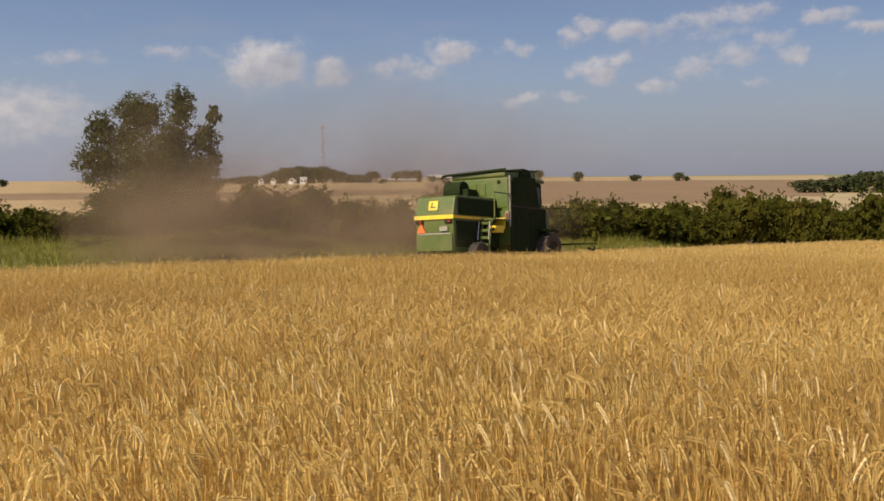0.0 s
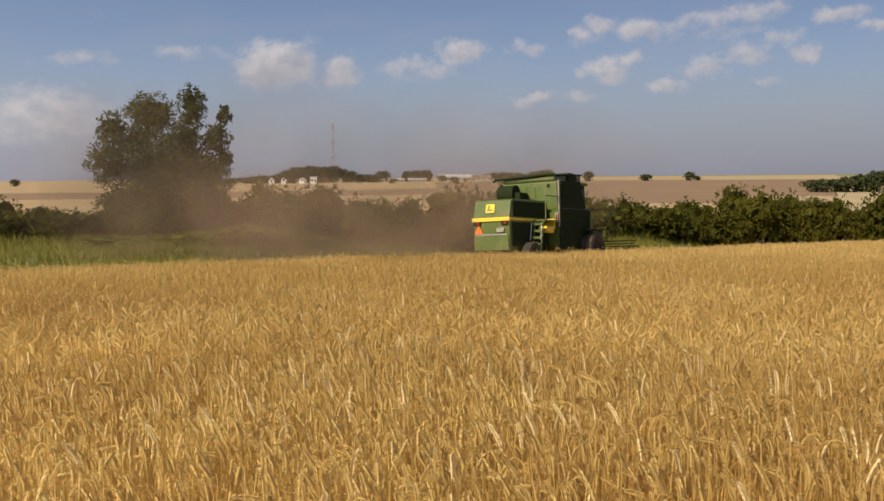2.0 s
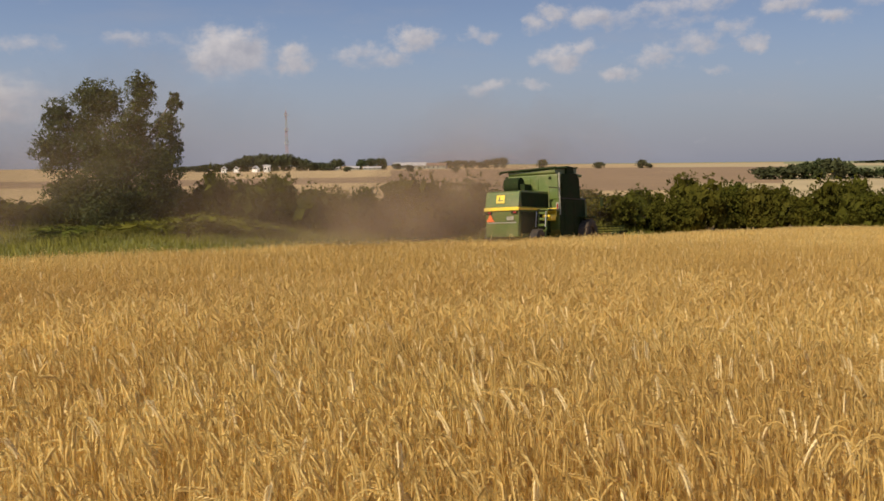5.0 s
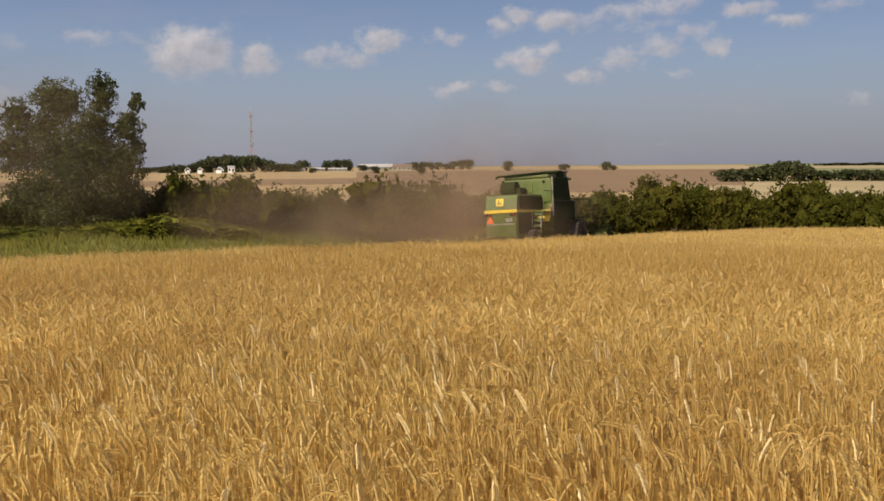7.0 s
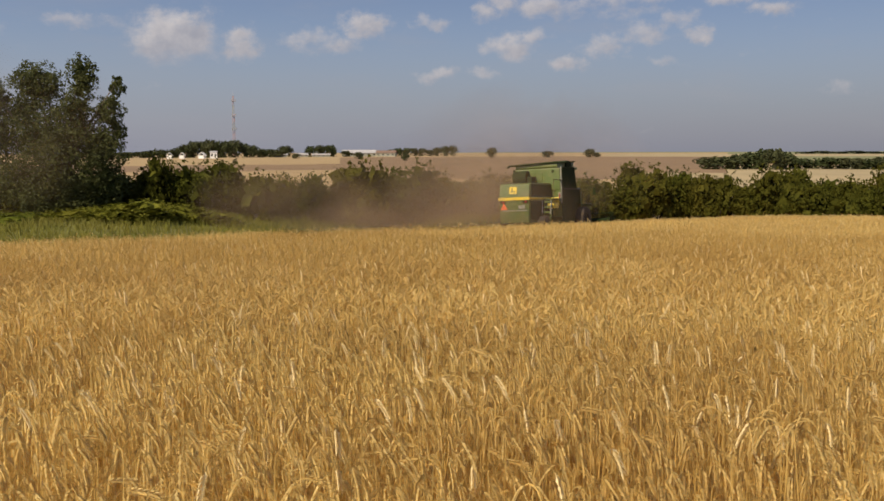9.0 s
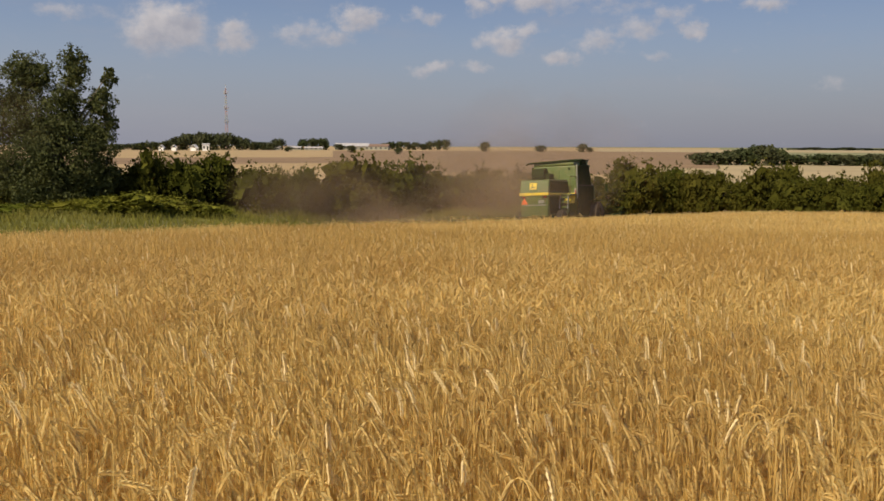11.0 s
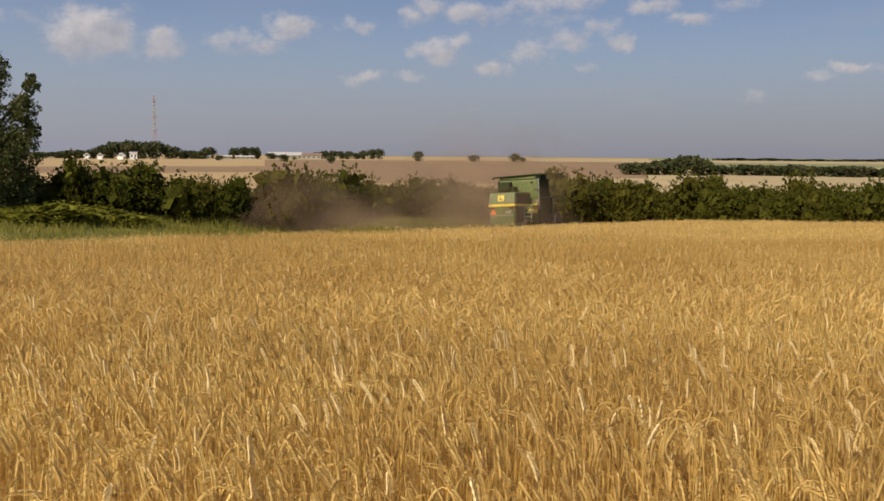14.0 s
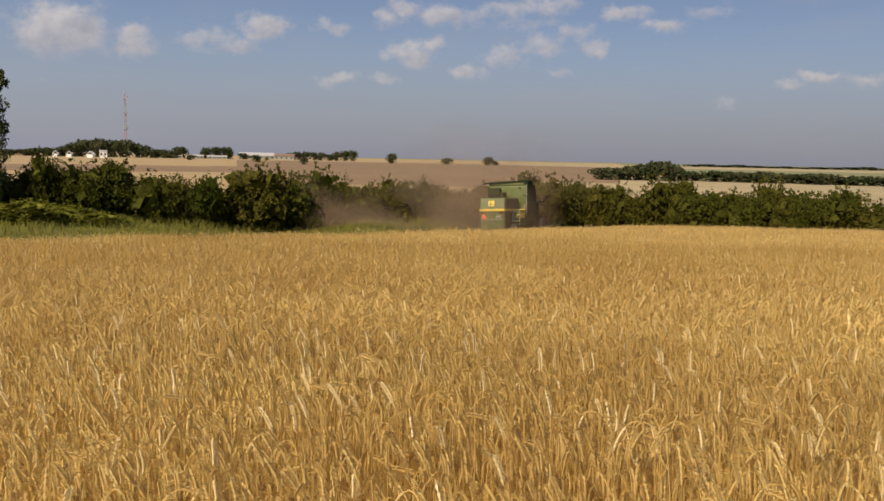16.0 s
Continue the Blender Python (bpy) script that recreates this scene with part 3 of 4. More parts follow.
HEDGE_AT = [(-45, 58), (-20, 57), (-10, 57), (0, 58), (8, 62), (14, 68), (20, 73), (25, 73), (30, 68), (36, 59), (45, 56)]
made_kinds = {}
gen = np.random.default_rng(11)
b, i = -29.5, 0
while b < 42:
    r = table(HEDGE_AT, b)
    for row in range(2):
        bb = b + gen.uniform(-0.6, 0.6)
        rr = r + row * 2.4 + gen.uniform(-0.6, 0.6)
        tall = (table(HEDGE_TOP, bb) - bank(rr * math.sin(radians(bb)), rr * math.cos(radians(bb)))) * gen.uniform(0.88, 1.04) * (0.86, 1.0)[row]
        kind = int(gen.integers(0, 6))
        lobes, seed = HEDGE_KINDS[kind]
        m = stand(bb, rr, gen.uniform(0.80, 1.0), gen.uniform(0, 6.28), 0.15)
        m = m @ Matrix.Diagonal((1, 1, tall / 3.6, 1))
        if kind not in made_kinds:
            made_kinds[kind] = plant("hedge_bush", "dense dark green bush in the hedge beyond the field", "bush", lobes, 3100, 0.145, 0.12, M_LEAF_HEDGE, seed, m, "hedge bushes", 0.74)
        else:
            copy_scaled(made_kinds[kind], m)
    b += math.degrees(1.75 / r)

# the bushes that stand out of the hedge: bearing, distance, width, height
for k, (b, r, w, h) in enumerate([(-12.1, 55.5, 0.72, 4.2), (-9.3, 55.5, 1.05, 4.1), (-6.3, 55.5, 0.95, 3.5), (-4.6, 56.5, 0.7, 3.9), (-3.1, 56.5, 0.65, 3.8), (0.6, 58, 1.3, 5.2), (3.0, 59, 1.2, 5.4), (18.5, 71, 1.15, 5.6), (27.0, 71, 1.2, 5.0), (32.6, 66, 0.8, 5.4)]):
    h -= bank(r * math.sin(radians(b)), r * math.cos(radians(b)))
    m = stand(b, r, w, 1.3 * k, 0.15) @ Matrix.Diagonal((1, 1, h / 3.6 / w, 1))
    o = copy_scaled(made_kinds[k % 6], m)
    tagged(o, "rounded bush standing taller than the hedge around it")

# low brambles and nettles before the hedge: bearing, distance, width, height
M_LEAF_BRAMBLE = surface("bramble_leaf", (0.115, 0.125, 0.014), (0.19, 0.188, 0.026), 0.75, 0.9, 0.0, island=0.15, clear=0.25, spread=0.2, shine=0.08)
bramble = None
for k, (b, r, w, h) in enumerate([(-13.2, 50.0, 1.25, 1.5), (-15.2, 50.5, 1.2, 1.1), (-11.3, 51.0, 1.1, 1.25), (-9.2, 51.5, 1.0, 0.9), (-17.4, 51.5, 1.1, 0.9), (-20.5, 50.5, 1.2, 0.8)]):
    m = stand(b, r, w, 2.1 * k, 0.1) @ Matrix.Diagonal((1, 1, h / 3.6 / w, 1))
    if bramble is None:
        bramble = plant("bramble_bush", "low bright green bramble thicket in the meadow", "bush", HEDGE_KINDS[2][0], 2600, 0.15, 0.06, M_LEAF_BRAMBLE, 77, m, "brambles", 0.6)
    else:
        copy_scaled(bramble, m)

FAR_KIND = None


def far_tree(b, r, w, h, name="far_tree", label="dark rounded tree on the far fields", group="far trees"):
    global FAR_KIND
    x, y = r * math.sin(radians(b)), r * math.cos(radians(b))
    m = Matrix.LocRotScale((x, y, ground(x, y) - 0.2), Euler((0, 0, b * 7)), (w, w, h))
    if FAR_KIND is None:
        lobes = bush_lobes(np.random.default_rng(3), 1.0, 1.0, 9)
        FAR_KIND = plant(name, label, "tree", lobes, 1000, 0.085, 0.035, M_LEAF_FAR, 9, m, group, 0.65)
        return
    o = copy_scaled(FAR_KIND, m)
    o.name = name
    tagged(o, label, "tree", group)


gen = np.random.default_rng(21)
# the wood round the mast, the row of trees by the sheds, single bushes on the fields
for b in np.arange(-14.2, -4.6, 0.42):
    h = table([(-14.5, 4), (-12.8, 4.5), (-12.2, 7), (-11.6, 5), (-10.7, 10), (-9.8, 14.0), (-7.4, 14.0), (-6.8, 10.5), (-6.2, 6.5), (-4.6, 5.5)], b)
    far_tree(b + gen.uniform(-0.1, 0.1), 690 + gen.uniform(-15, 15), gen.uniform(10, 13), h * gen.uniform(0.92, 1.05) + 1.5, label="dense dark green wood on the skyline", group="wood")
for b, h, w in [(-4.4, 11, 12), (-2.9, 10.5, 10), (-2.3, 11.5, 11), (-1.6, 11.5, 12), (-0.6, 6, 10)]:
    far_tree(b, 720, w, h)
for b in np.arange(2.3, 6.5, 0.5):
    far_tree(b, 760, 9, gen.uniform(6.5, 9) + (2 if b > 4.8 else 0))
for b, r, w, h in [(8.85, 600, 8, 8.2), (12.45, 600, 9, 5.5), (15.1, 600, 8, 7), (15.5, 600, 6, 4), (0.2, 500, 6, 5), (3.2, 420, 4, 4), (-3.8, 560, 6, 4), (-26.5, 650, 7, 6)]:
    far_tree(b, r, w, h, "field_bush", "lone dark bush on a field boundary", "field bushes")
for b in np.arange(22.4, 27.3, 0.55):
    far_tree(b, 235 + gen.uniform(-6, 6), 6.5, table([(22.4, 3.6), (24.5, 4.6), (26, 6.2), (27.3, 5.8)], b) * gen.uniform(0.9, 1.1), "copse_tree", "dark green tree in a copse between pale fields", "copse")
for b in np.arange(27.6, 48, 0.75):
    far_tree(b, 240 + gen.uniform(-5, 5), 7.0, gen.uniform(2.6, 3.8), "copse_tree", "low dark green tree in a far hedgerow", "far hedgerow")
for b in np.arange(28, 48, 0.9):
    far_tree(b, 1150, 26, gen.uniform(2.5, 5), "far_tree", "hazy line of trees near the horizon", "far trees")


# ---- meadow grass between the wheat and the hedge
def make_meadow():
    g = np.random.default_rng(31)
    n = 36000
    b = g.uniform(-32, 17, n)
    hedge = np.interp(b, [h[0] for h in HEDGE_AT], [h[1] for h in HEDGE_AT])
    edge = np.interp(b, [e[0] for e in EDGE], [e[1] for e in EDGE])
    r = edge + 3 + (hedge + 1.5 - edge - 3) * g.random(n) ** 0.7
    keep = ~((b > 2) & (b < 10) & (r < edge + 16))
    b, r, hedge = b[keep], r[keep], hedge[keep]
    n = len(b)
    b = np.radians(b)
    x, y = r * np.sin(b), r * np.cos(b)
    z = np.array([ground(p, q) for p, q in zip(x, y)])
    tuft = 0.5 + 0.5 * np.sin(x * 0.8 + np.sin(y * 0.5) * 2) * np.sin(y * 0.9 + x * 0.3)
    h = g.uniform(0.14, 0.34, n) * (0.7 + 0.9 * tuft) * (1 + 0.7 * np.clip((r - hedge + 5) / 5, 0, 1))
    a = g.uniform(0, 6.28, n)
    w = g.uniform(0.012, 0.028, n)
    lx, ly = g.normal(0, 0.12, n), g.normal(0, 0.12, n)
    v = np.stack([np.stack([x - w * np.cos(a), y - w * np.sin(a), z - 0.05], 1), np.stack([x + w * np.cos(a), y + w * np.sin(a), z - 0.05], 1),
                  np.stack([x + lx + w * 0.4 * np.cos(a), y + ly, z + h], 1), np.stack([x + lx - w * 0.4 * np.cos(a), y + ly, z + h], 1)], 1).reshape(-1, 3)
    tagged(new("meadow_grass", raw_mesh("meadow_grass", v, np.arange(n * 4).reshape(-1, 4), [M_BLADE_GREEN])), "tall green and yellowing meadow grass along the hedge", "grass", kind="stuff")


make_meadow()


# ---- far buildings and the mast
def make_mast():
    root = new("radio_mast")
    root.matrix_basis = stand(-7.62, 740, 1.0, 0.3)
    for k in range(7):
        z0, z1 = k * 7.0, k * 7.0 + 7.0
        w0, w1 = 1.1 - k * 0.10, 1.1 - (k + 1) * 0.10
        bm = B()
        c0 = [(w0 * sx, w0 * sy, z0) for sx, sy in ((1, 1), (1, -1), (-1, -1), (-1, 1))]
        c1 = [(w1 * sx, w1 * sy, z1) for sx, sy in ((1, 1), (1, -1), (-1, -1), (-1, 1))]
        for i in range(4):
            rod(bm, c0[i], c1[i], 0.10, 5)
            rod(bm, c0[i], c1[(i + 1) % 4], 0.06, 4)
            rod(bm, c1[i], c1[(i + 1) % 4], 0.10, 4)
        # white sections take a greyer tone that paints in the haze
        part("mast_section", bm, M_TOWER_RED if k % 2 == 0 else M_PLATE, root, "red painted lattice" if k % 2 == 0 else "white painted lattice")
    for z in (22, 33, 45):
        bm = B()
        box(bm, (0, 0, z), (3.2, 3.2, 0.3))
        for a in range(3):
            box(bm, (1.8 * math.cos(a * 2.1), 1.8 * math.sin(a * 2.1), z + 1.0), (0.5, 0.5, 2.0), 0.05)
        part("antenna_platform", bm, M_STEEL, root)
    part("tip_rod", rod(B(), (0, 0, 49), (0, 0, 52.5), 0.12, 5), M_STEEL, root)
    tagged(root, "tall red and white lattice radio mast behind the wood", "mast")


make_mast()


def house(b, r, w, d, h, roof, turn, wall_mat, roof_mat, name, label, windows=2):
    root = new(name)
    root.matrix_basis = stand(b, r, 1.0, turn)
    part("wall", box(B(), (0, 0, h / 2), (w, d, h), 0.03), wall_mat, root)
    bm = B()
    prism(bm, [(-d / 2 - 0.4, h), (0, h + roof), (d / 2 + 0.4, h), (d / 2 + 0.4, h - 0.15), (0, h + roof - 0.2), (-d / 2 - 0.4, h - 0.15)], -w / 2 - 0.3, w / 2 + 0.3)
    part("roof", bm, roof_mat, root)
    for i in range(windows):
        x = (i + 0.5) / windows * w - w / 2
        part("window", box(B(), (x, -d / 2 - 0.02, h * 0.55), (min(1.4, w / windows * 0.5), 0.08, h * 0.35)), M_WINDOW, root)
    tagged(root, label, "house" if "house" in name else "shed")


house(-8.9, 600, 4.4, 4.0, 4.2, 0.7, 0.15, M_WHITE, M_ROOF, "white_house", "white rendered cube-like house at the edge of the wood", 2)
house(-9.6, 602, 3.8, 3.8, 2.1, 2.1, 1.3, M_WHITE, M_WHITE, "white_house", "small white gabled house at the edge of the wood", 1)
house(-10.8, 600, 2.6, 3.0, 2.2, 1.9, 1.5, M_WHITE, M_WHITE, "white_house", "small white gabled hut on the field", 1)
house(-11.55, 600, 2.6, 3.0, 2.2, 1.9, 1.5, M_WHITE, M_WHITE, "white_house", "small white gabled hut on the field", 1)
house(0.25, 740, 28, 12, 3.0, 2.6, 0.1, M_PLATE, M_ROOF, "farm_shed", "long low farm shed with a pale sheet roof", 6)
house(2.0, 730, 16, 10, 3.0, 2.0, -0.2, M_PLATE, M_TILE, "farm_shed", "low farm shed with a brown roof", 4)
house(-4.9, 700, 14, 6, 2.2, 1.0, 0.1, M_PLATE, M_ROOF, "farm_shed", "low white shed among the trees", 4)
house(-3.4, 700, 9, 6, 2.0, 1.0, 0.1, M_PLATE, M_ROOF, "farm_shed", "low white shed among the trees", 3)
house(-2.2, 700, 14, 6, 1.8, 0.9, 0.0, M_PLATE, M_ROOF, "farm_shed", "low white shed among the trees", 4)


# ---- the combine harvester: x to its right, y ahead, z up, from the ground below its tail
harvester = new("combine_harvester")
tagged(harvester, "dusty green combine harvester with a yellow stripe, cutting the wheat", "combine harvester")
H = harvester


def make_body():
    # straw hood: a lower box and a slanted upper hood over the yellow stripe
    bm = B()
    prism(bm, [(0.06, 0.78), (0.0, 1.96), (3.3, 1.96), (3.3, 1.0), (1.5, 0.95), (0.9, 0.72)], -0.81, 0.81, 0.03)
    lower = part("straw_hood", bm, M_GREEN, H)
    part("lower_flap", box(B(), (0, -0.015, 1.12), (1.56, 0.04, 0.62), 0.015), M_GREEN, lower, "dusty green rear flap")
    # added dark panel: the shade on the lower hood's right side
    part("side_door", box(B(), (0.815, 1.68, 1.42), (0.05, 3.0, 0.95), 0.02), M_DARK, lower, "added dark panel standing in for shade on the lower hood side")
    bm = B()
    prism(bm, [(-0.02, 2.07), (0.13, 2.74), (0.28, 2.80), (3.2, 2.84), (3.2, 2.07)], -0.82, 0.82, 0.05)
    upper = part("upper_hood", bm, M_GREEN, H)
    # plain dark sheet that paints the upper hood's right side as shaded
    part("hood_vent", box(B(), (0.815, 1.72, 2.42), (0.06, 2.85, 0.62), 0.02), M_DARK, upper, "dark sheet standing in for shade on the upper hood side")
    bm = B()
    box(bm, (0, -0.03, 2.015), (1.70, 0.06, 0.15), 0.015)
    part("yellow_stripe", bm, M_YELLOW, H, "bright yellow stripe across the tail")
    for s in (-1, 1):
        part("yellow_stripe", box(B(), (0.835 * s, 1.62, 2.015), (0.05, 3.2, 0.11), 0.012), M_YELLOW, H, "bright yellow stripe along the side")
    # emblem: a yellow square with a dark bar shape
    tilt = Matrix.Rotation(radians(-12.6), 4, "X")
    emblem = part("emblem", box(B(), (0.0, 0.0, 0.0), (0.40, 0.02, 0.36), 0.02), M_YELLOW, H, "square yellow emblem", Matrix.Translation((-0.06, 0.035, 2.44)) @ tilt)
    bm = B()
    box(bm, (0.0, -0.014, -0.06), (0.24, 0.012, 0.05), 0.004)
    box(bm, (-0.05, -0.014, 0.04), (0.06, 0.012, 0.16), 0.004)
    part("emblem_shape", bm, M_GREEN, emblem)
    # tail lamps, slow-vehicle triangle, plate and bumper strip
    for s in (-1, 1):
        lamp = part("tail_lamp", box(B(), (0.62 * s, -0.03, 1.86), (0.30, 0.07, 0.13), 0.02), M_DARK, H)
        part("lens", box(B(), (0.62 * s + 0.05, -0.075, 1.86), (0.12, 0.03, 0.09), 0.01), M_RED, lamp)
    bm = B()
    bmesh.ops.create_cone(bm, cap_ends=True, segments=3, radius1=0.22, radius2=0.22, depth=0.03, matrix=Matrix.Translation((-0.55, -0.05, 1.58)) @ Matrix.Rotation(radians(90), 4, "X") @ Matrix.Rotation(radians(0), 4, "Z"))
    tri = part("warning_triangle", bm, M_ORANGE, H, "orange slow-vehicle triangle")
    part("number_plate", box(B(), (0.42, -0.04, 1.60), (0.34, 0.03, 0.17), 0.01), M_PLATE, H, "dusty pale number plate")
    part("bumper_strip", box(B(), (0.0, -0.035, 1.42), (1.42, 0.04, 0.06), 0.012), M_PLATE, H, "pale steel bumper strip")
    # threshing body and wide shoulders
    bm = B()
    prism(bm, [(3.15, 1.05), (3.15, 2.55), (6.1, 2.60), (6.4, 2.2), (6.4, 0.95), (5.6, 0.75), (3.8, 0.75)], -1.33, 1.33, 0.04)
    body = part("threshing_body", bm, M_GREEN, H)
    for s in (-1, 1):
        # shields and ribs get darker paint in place of shade
        shield = part("side_shield", box(B(), (1.345 * s, 4.6, 1.65), (0.05, 2.9, 1.7), 0.03), M_DARK, body, "green side shield with its shade painted in")
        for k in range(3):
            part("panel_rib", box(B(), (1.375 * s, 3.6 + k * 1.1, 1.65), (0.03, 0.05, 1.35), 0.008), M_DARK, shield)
        part("body_strip", box(B(), (1.36 * s, 4.6, 2.52), (0.05, 2.9, 0.05), 0.01), M_RUBBER, body, "dusty trim strip")
    # grain tank
    bm = B()
    prism(bm, [(3.0, 2.45), (3.0, 3.62), (5.1, 3.74), (5.5, 2.45)], -1.33, 1.33, 0.05)
    tank = part("grain_tank", bm, M_GREEN, H, "green grain tank with a dusty rear wall")
    for k in range(3):
        part("panel_rib", box(B(), (-0.62 + k * 0.42, 2.985, 3.2), (0.28, 0.04, 0.5), 0.015), M_GREEN, tank)
    part("filler_hole", rod(B(), (0.95, 2.97, 3.45), (0.95, 3.02, 3.45), 0.075, 12), M_DARK, tank)
    for k in range(5):
        part("louvre", box(B(), (1.34, 3.45, 3.0 + k * 0.11), (0.05, 0.6, 0.05), 0.01), M_DARK, tank)
    # the tank's shaded side, darkened by its paint
    part("side_panel", prism(B(), [(3.35, 2.52), (3.35, 3.64), (5.15, 3.72), (5.5, 2.52)], 1.325, 1.375, 0.01), M_DARK, tank, "tank side panel with its shade painted dark")
    # tank extension and its thin roof
    bm = B()
    prism(bm, [(3.02, 3.70), (3.02, 3.82), (5.4, 4.03), (5.5, 3.98), (5.5, 3.74), (3.1, 3.62)], -1.2, 1.2, 0.02)
    part("tank_extension", bm, M_GREEN, tank)
    bm = B()
    prism(bm, [(2.98, 3.84), (2.98, 3.89), (5.45, 4.06), (5.45, 4.0)], -1.3, 1.3, 0.015)
    part("tank_cover", bm, M_DARK, tank, "dark weathered tank cover")
    # unloading auger folded over the tank's rear edge
    auger = part("unloading_auger", rod(B(), (-1.5, 2.9, 3.84), (1.25, 3.0, 3.92), 0.05, 10), M_DARK, H, "thin dark unloading tube")
    part("spout", rod(B(), (-1.48, 2.9, 3.84), (-1.62, 2.88, 3.76), 0.06, 10, 0.05), M_DARK, auger)
    # engine screen drum on the hood
    screen = part("rotary_screen", rod(B(), (-0.95, 2.35, 3.15), (-0.2, 2.35, 3.15), 0.36, 20), M_DARK, H, "dark round air screen")
    part("screen_box", box(B(), (-0.45, 2.55, 2.95), (1.0, 0.7, 0.5), 0.04), M_DARK, screen)
    part("exhaust_stack", rod(B(), (-1.15, 2.75, 2.9), (-1.15, 2.75, 3.6), 0.07, 10), M_DARK, H)
    # cab in front of the tank, its shadow put into the dark paint
    bm = B()
    prism(bm, [(5.4, 2.25), (5.3, 3.62), (6.5, 3.68), (6.65, 3.6), (6.75, 2.25)], -0.85, 0.85, 0.06)
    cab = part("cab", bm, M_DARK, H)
    part("cab_roof", box(B(), (0, 6.0, 3.72), (1.9, 1.5, 0.14), 0.05), M_GREEN, cab)
    part("windscreen", box(B(), (0, 6.72, 2.95), (1.55, 0.04, 1.15), 0.01, Matrix.Rotation(radians(4), 4, "X")), M_GLASS, cab)
    for s in (-1, 1):
        part("side_window", box(B(), (0.86 * s, 6.0, 3.0), (0.03, 0.9, 0.95), 0.01), M_GLASS, cab)
        arm = part("mirror_arm", rod(B(), (0.85 * s, 6.6, 2.6), (1.75 * s, 7.2, 2.62), 0.02, 6), M_DARK, cab)
        part("mirror", box(B(), (1.77 * s, 7.2, 2.42), (0.16, 0.05, 0.42), 0.02), M_DARK, arm)
    # dark housing on the right shoulder
    bm = B()
    prism(bm, [(4.1, 3.6), (4.15, 3.98), (4.3, 4.06), (4.85, 4.03), (5.05, 3.6)], 0.55, 1.3, 0.04)
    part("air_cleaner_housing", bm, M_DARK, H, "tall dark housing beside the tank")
    # rear platform, handrails, ladder, tool box, reflectors
    deck = part("service_deck", box(B(), (1.08, 2.5, 1.98), (0.62, 1.3, 0.06), 0.01), M_GREEN, H)
    part("deck_apron", box(B(), (1.2, 3.05, 2.3), (0.30, 0.05, 0.62), 0.015), M_GREEN, deck)
    for a, c in (((1.36, 1.95, 2.0), (1.36, 1.95, 3.0)), ((1.36, 3.1, 1.75), (1.36, 3.1, 3.68)), ((1.36, 1.95, 2.98), (1.36, 3.1, 2.98)), ((0.95, 3.0, 2.86), (1.36, 3.1, 2.86))):
        part("handrail", rod(B(), a, c, 0.026 if c[2] < 3.5 else 0.04, 8), M_GREEN if c[2] < 3.5 else M_PLATE, deck)
    part("reflector", box(B(), (1.30, 2.98, 2.12), (0.13, 0.04, 0.42), 0.01), M_PLATE, deck, "red and white marker board")
    part("reflector", box(B(), (1.31, 2.95, 2.14), (0.06, 0.03, 0.22), 0.008), M_RED, deck)
    ladder = new("ladder", None)
    bm = B()
    for s in (-1, 1):
        rod(bm, (1.12 + 0.19 * s, 1.55, 0.62), (1.12 + 0.19 * s, 1.85, 2.0), 0.028, 8)
    bpy.data.objects.remove(ladder)
    ladder = part("ladder", bm, M_GREEN, H, "green steel ladder up to the deck")
    for k in range(5):
        part("step", box(B(), (1.12, 1.53 + k * 0.055, 0.75 + k * 0.27), (0.40, 0.14, 0.10), 0.008), M_GREEN, ladder)
    for s in (-1, 1):
        part("grab_rail", rod(B(), (1.12 + 0.23 * s, 1.5, 1.2), (1.12 + 0.23 * s, 1.62, 1.9), 0.02, 6), M_STEEL, ladder, "pale worn grab rail")
    tool = part("tool_box", box(B(), (1.15, 2.35, 1.62), (0.46, 0.5, 0.26), 0.03), M_YELLOW, H, "yellow tool box")
    part("latch", box(B(), (1.18, 2.08, 1.62), (0.10, 0.04, 0.10), 0.01), M_DARK, tool)
    part("deck_panel", box(B(), (1.12, 2.7, 1.85), (0.5, 0.06, 0.42), 0.015), M_YELLOW, H, "yellow dusty panel")
    # chassis
    bm = B()
    box(bm, (0, 3.4, 0.95), (1.2, 5.0, 0.25), 0.03)
    box(bm, (0, 5.8, 0.85), (2.2, 0.3, 0.3), 0.03)
    box(bm, (0, 1.2, 0.62), (1.7, 0.2, 0.2), 0.03)
    box(bm, (0, 1.2, 0.8), (0.3, 0.3, 0.4), 0.03)
    part("chassis", bm, M_DARK, H)
    for s in (-1, 1):
        part("fender", box(B(), (1.5 * s, 5.85, 1.66), (0.5, 1.3, 0.06), 0.02), M_DARK, H)


make_body()


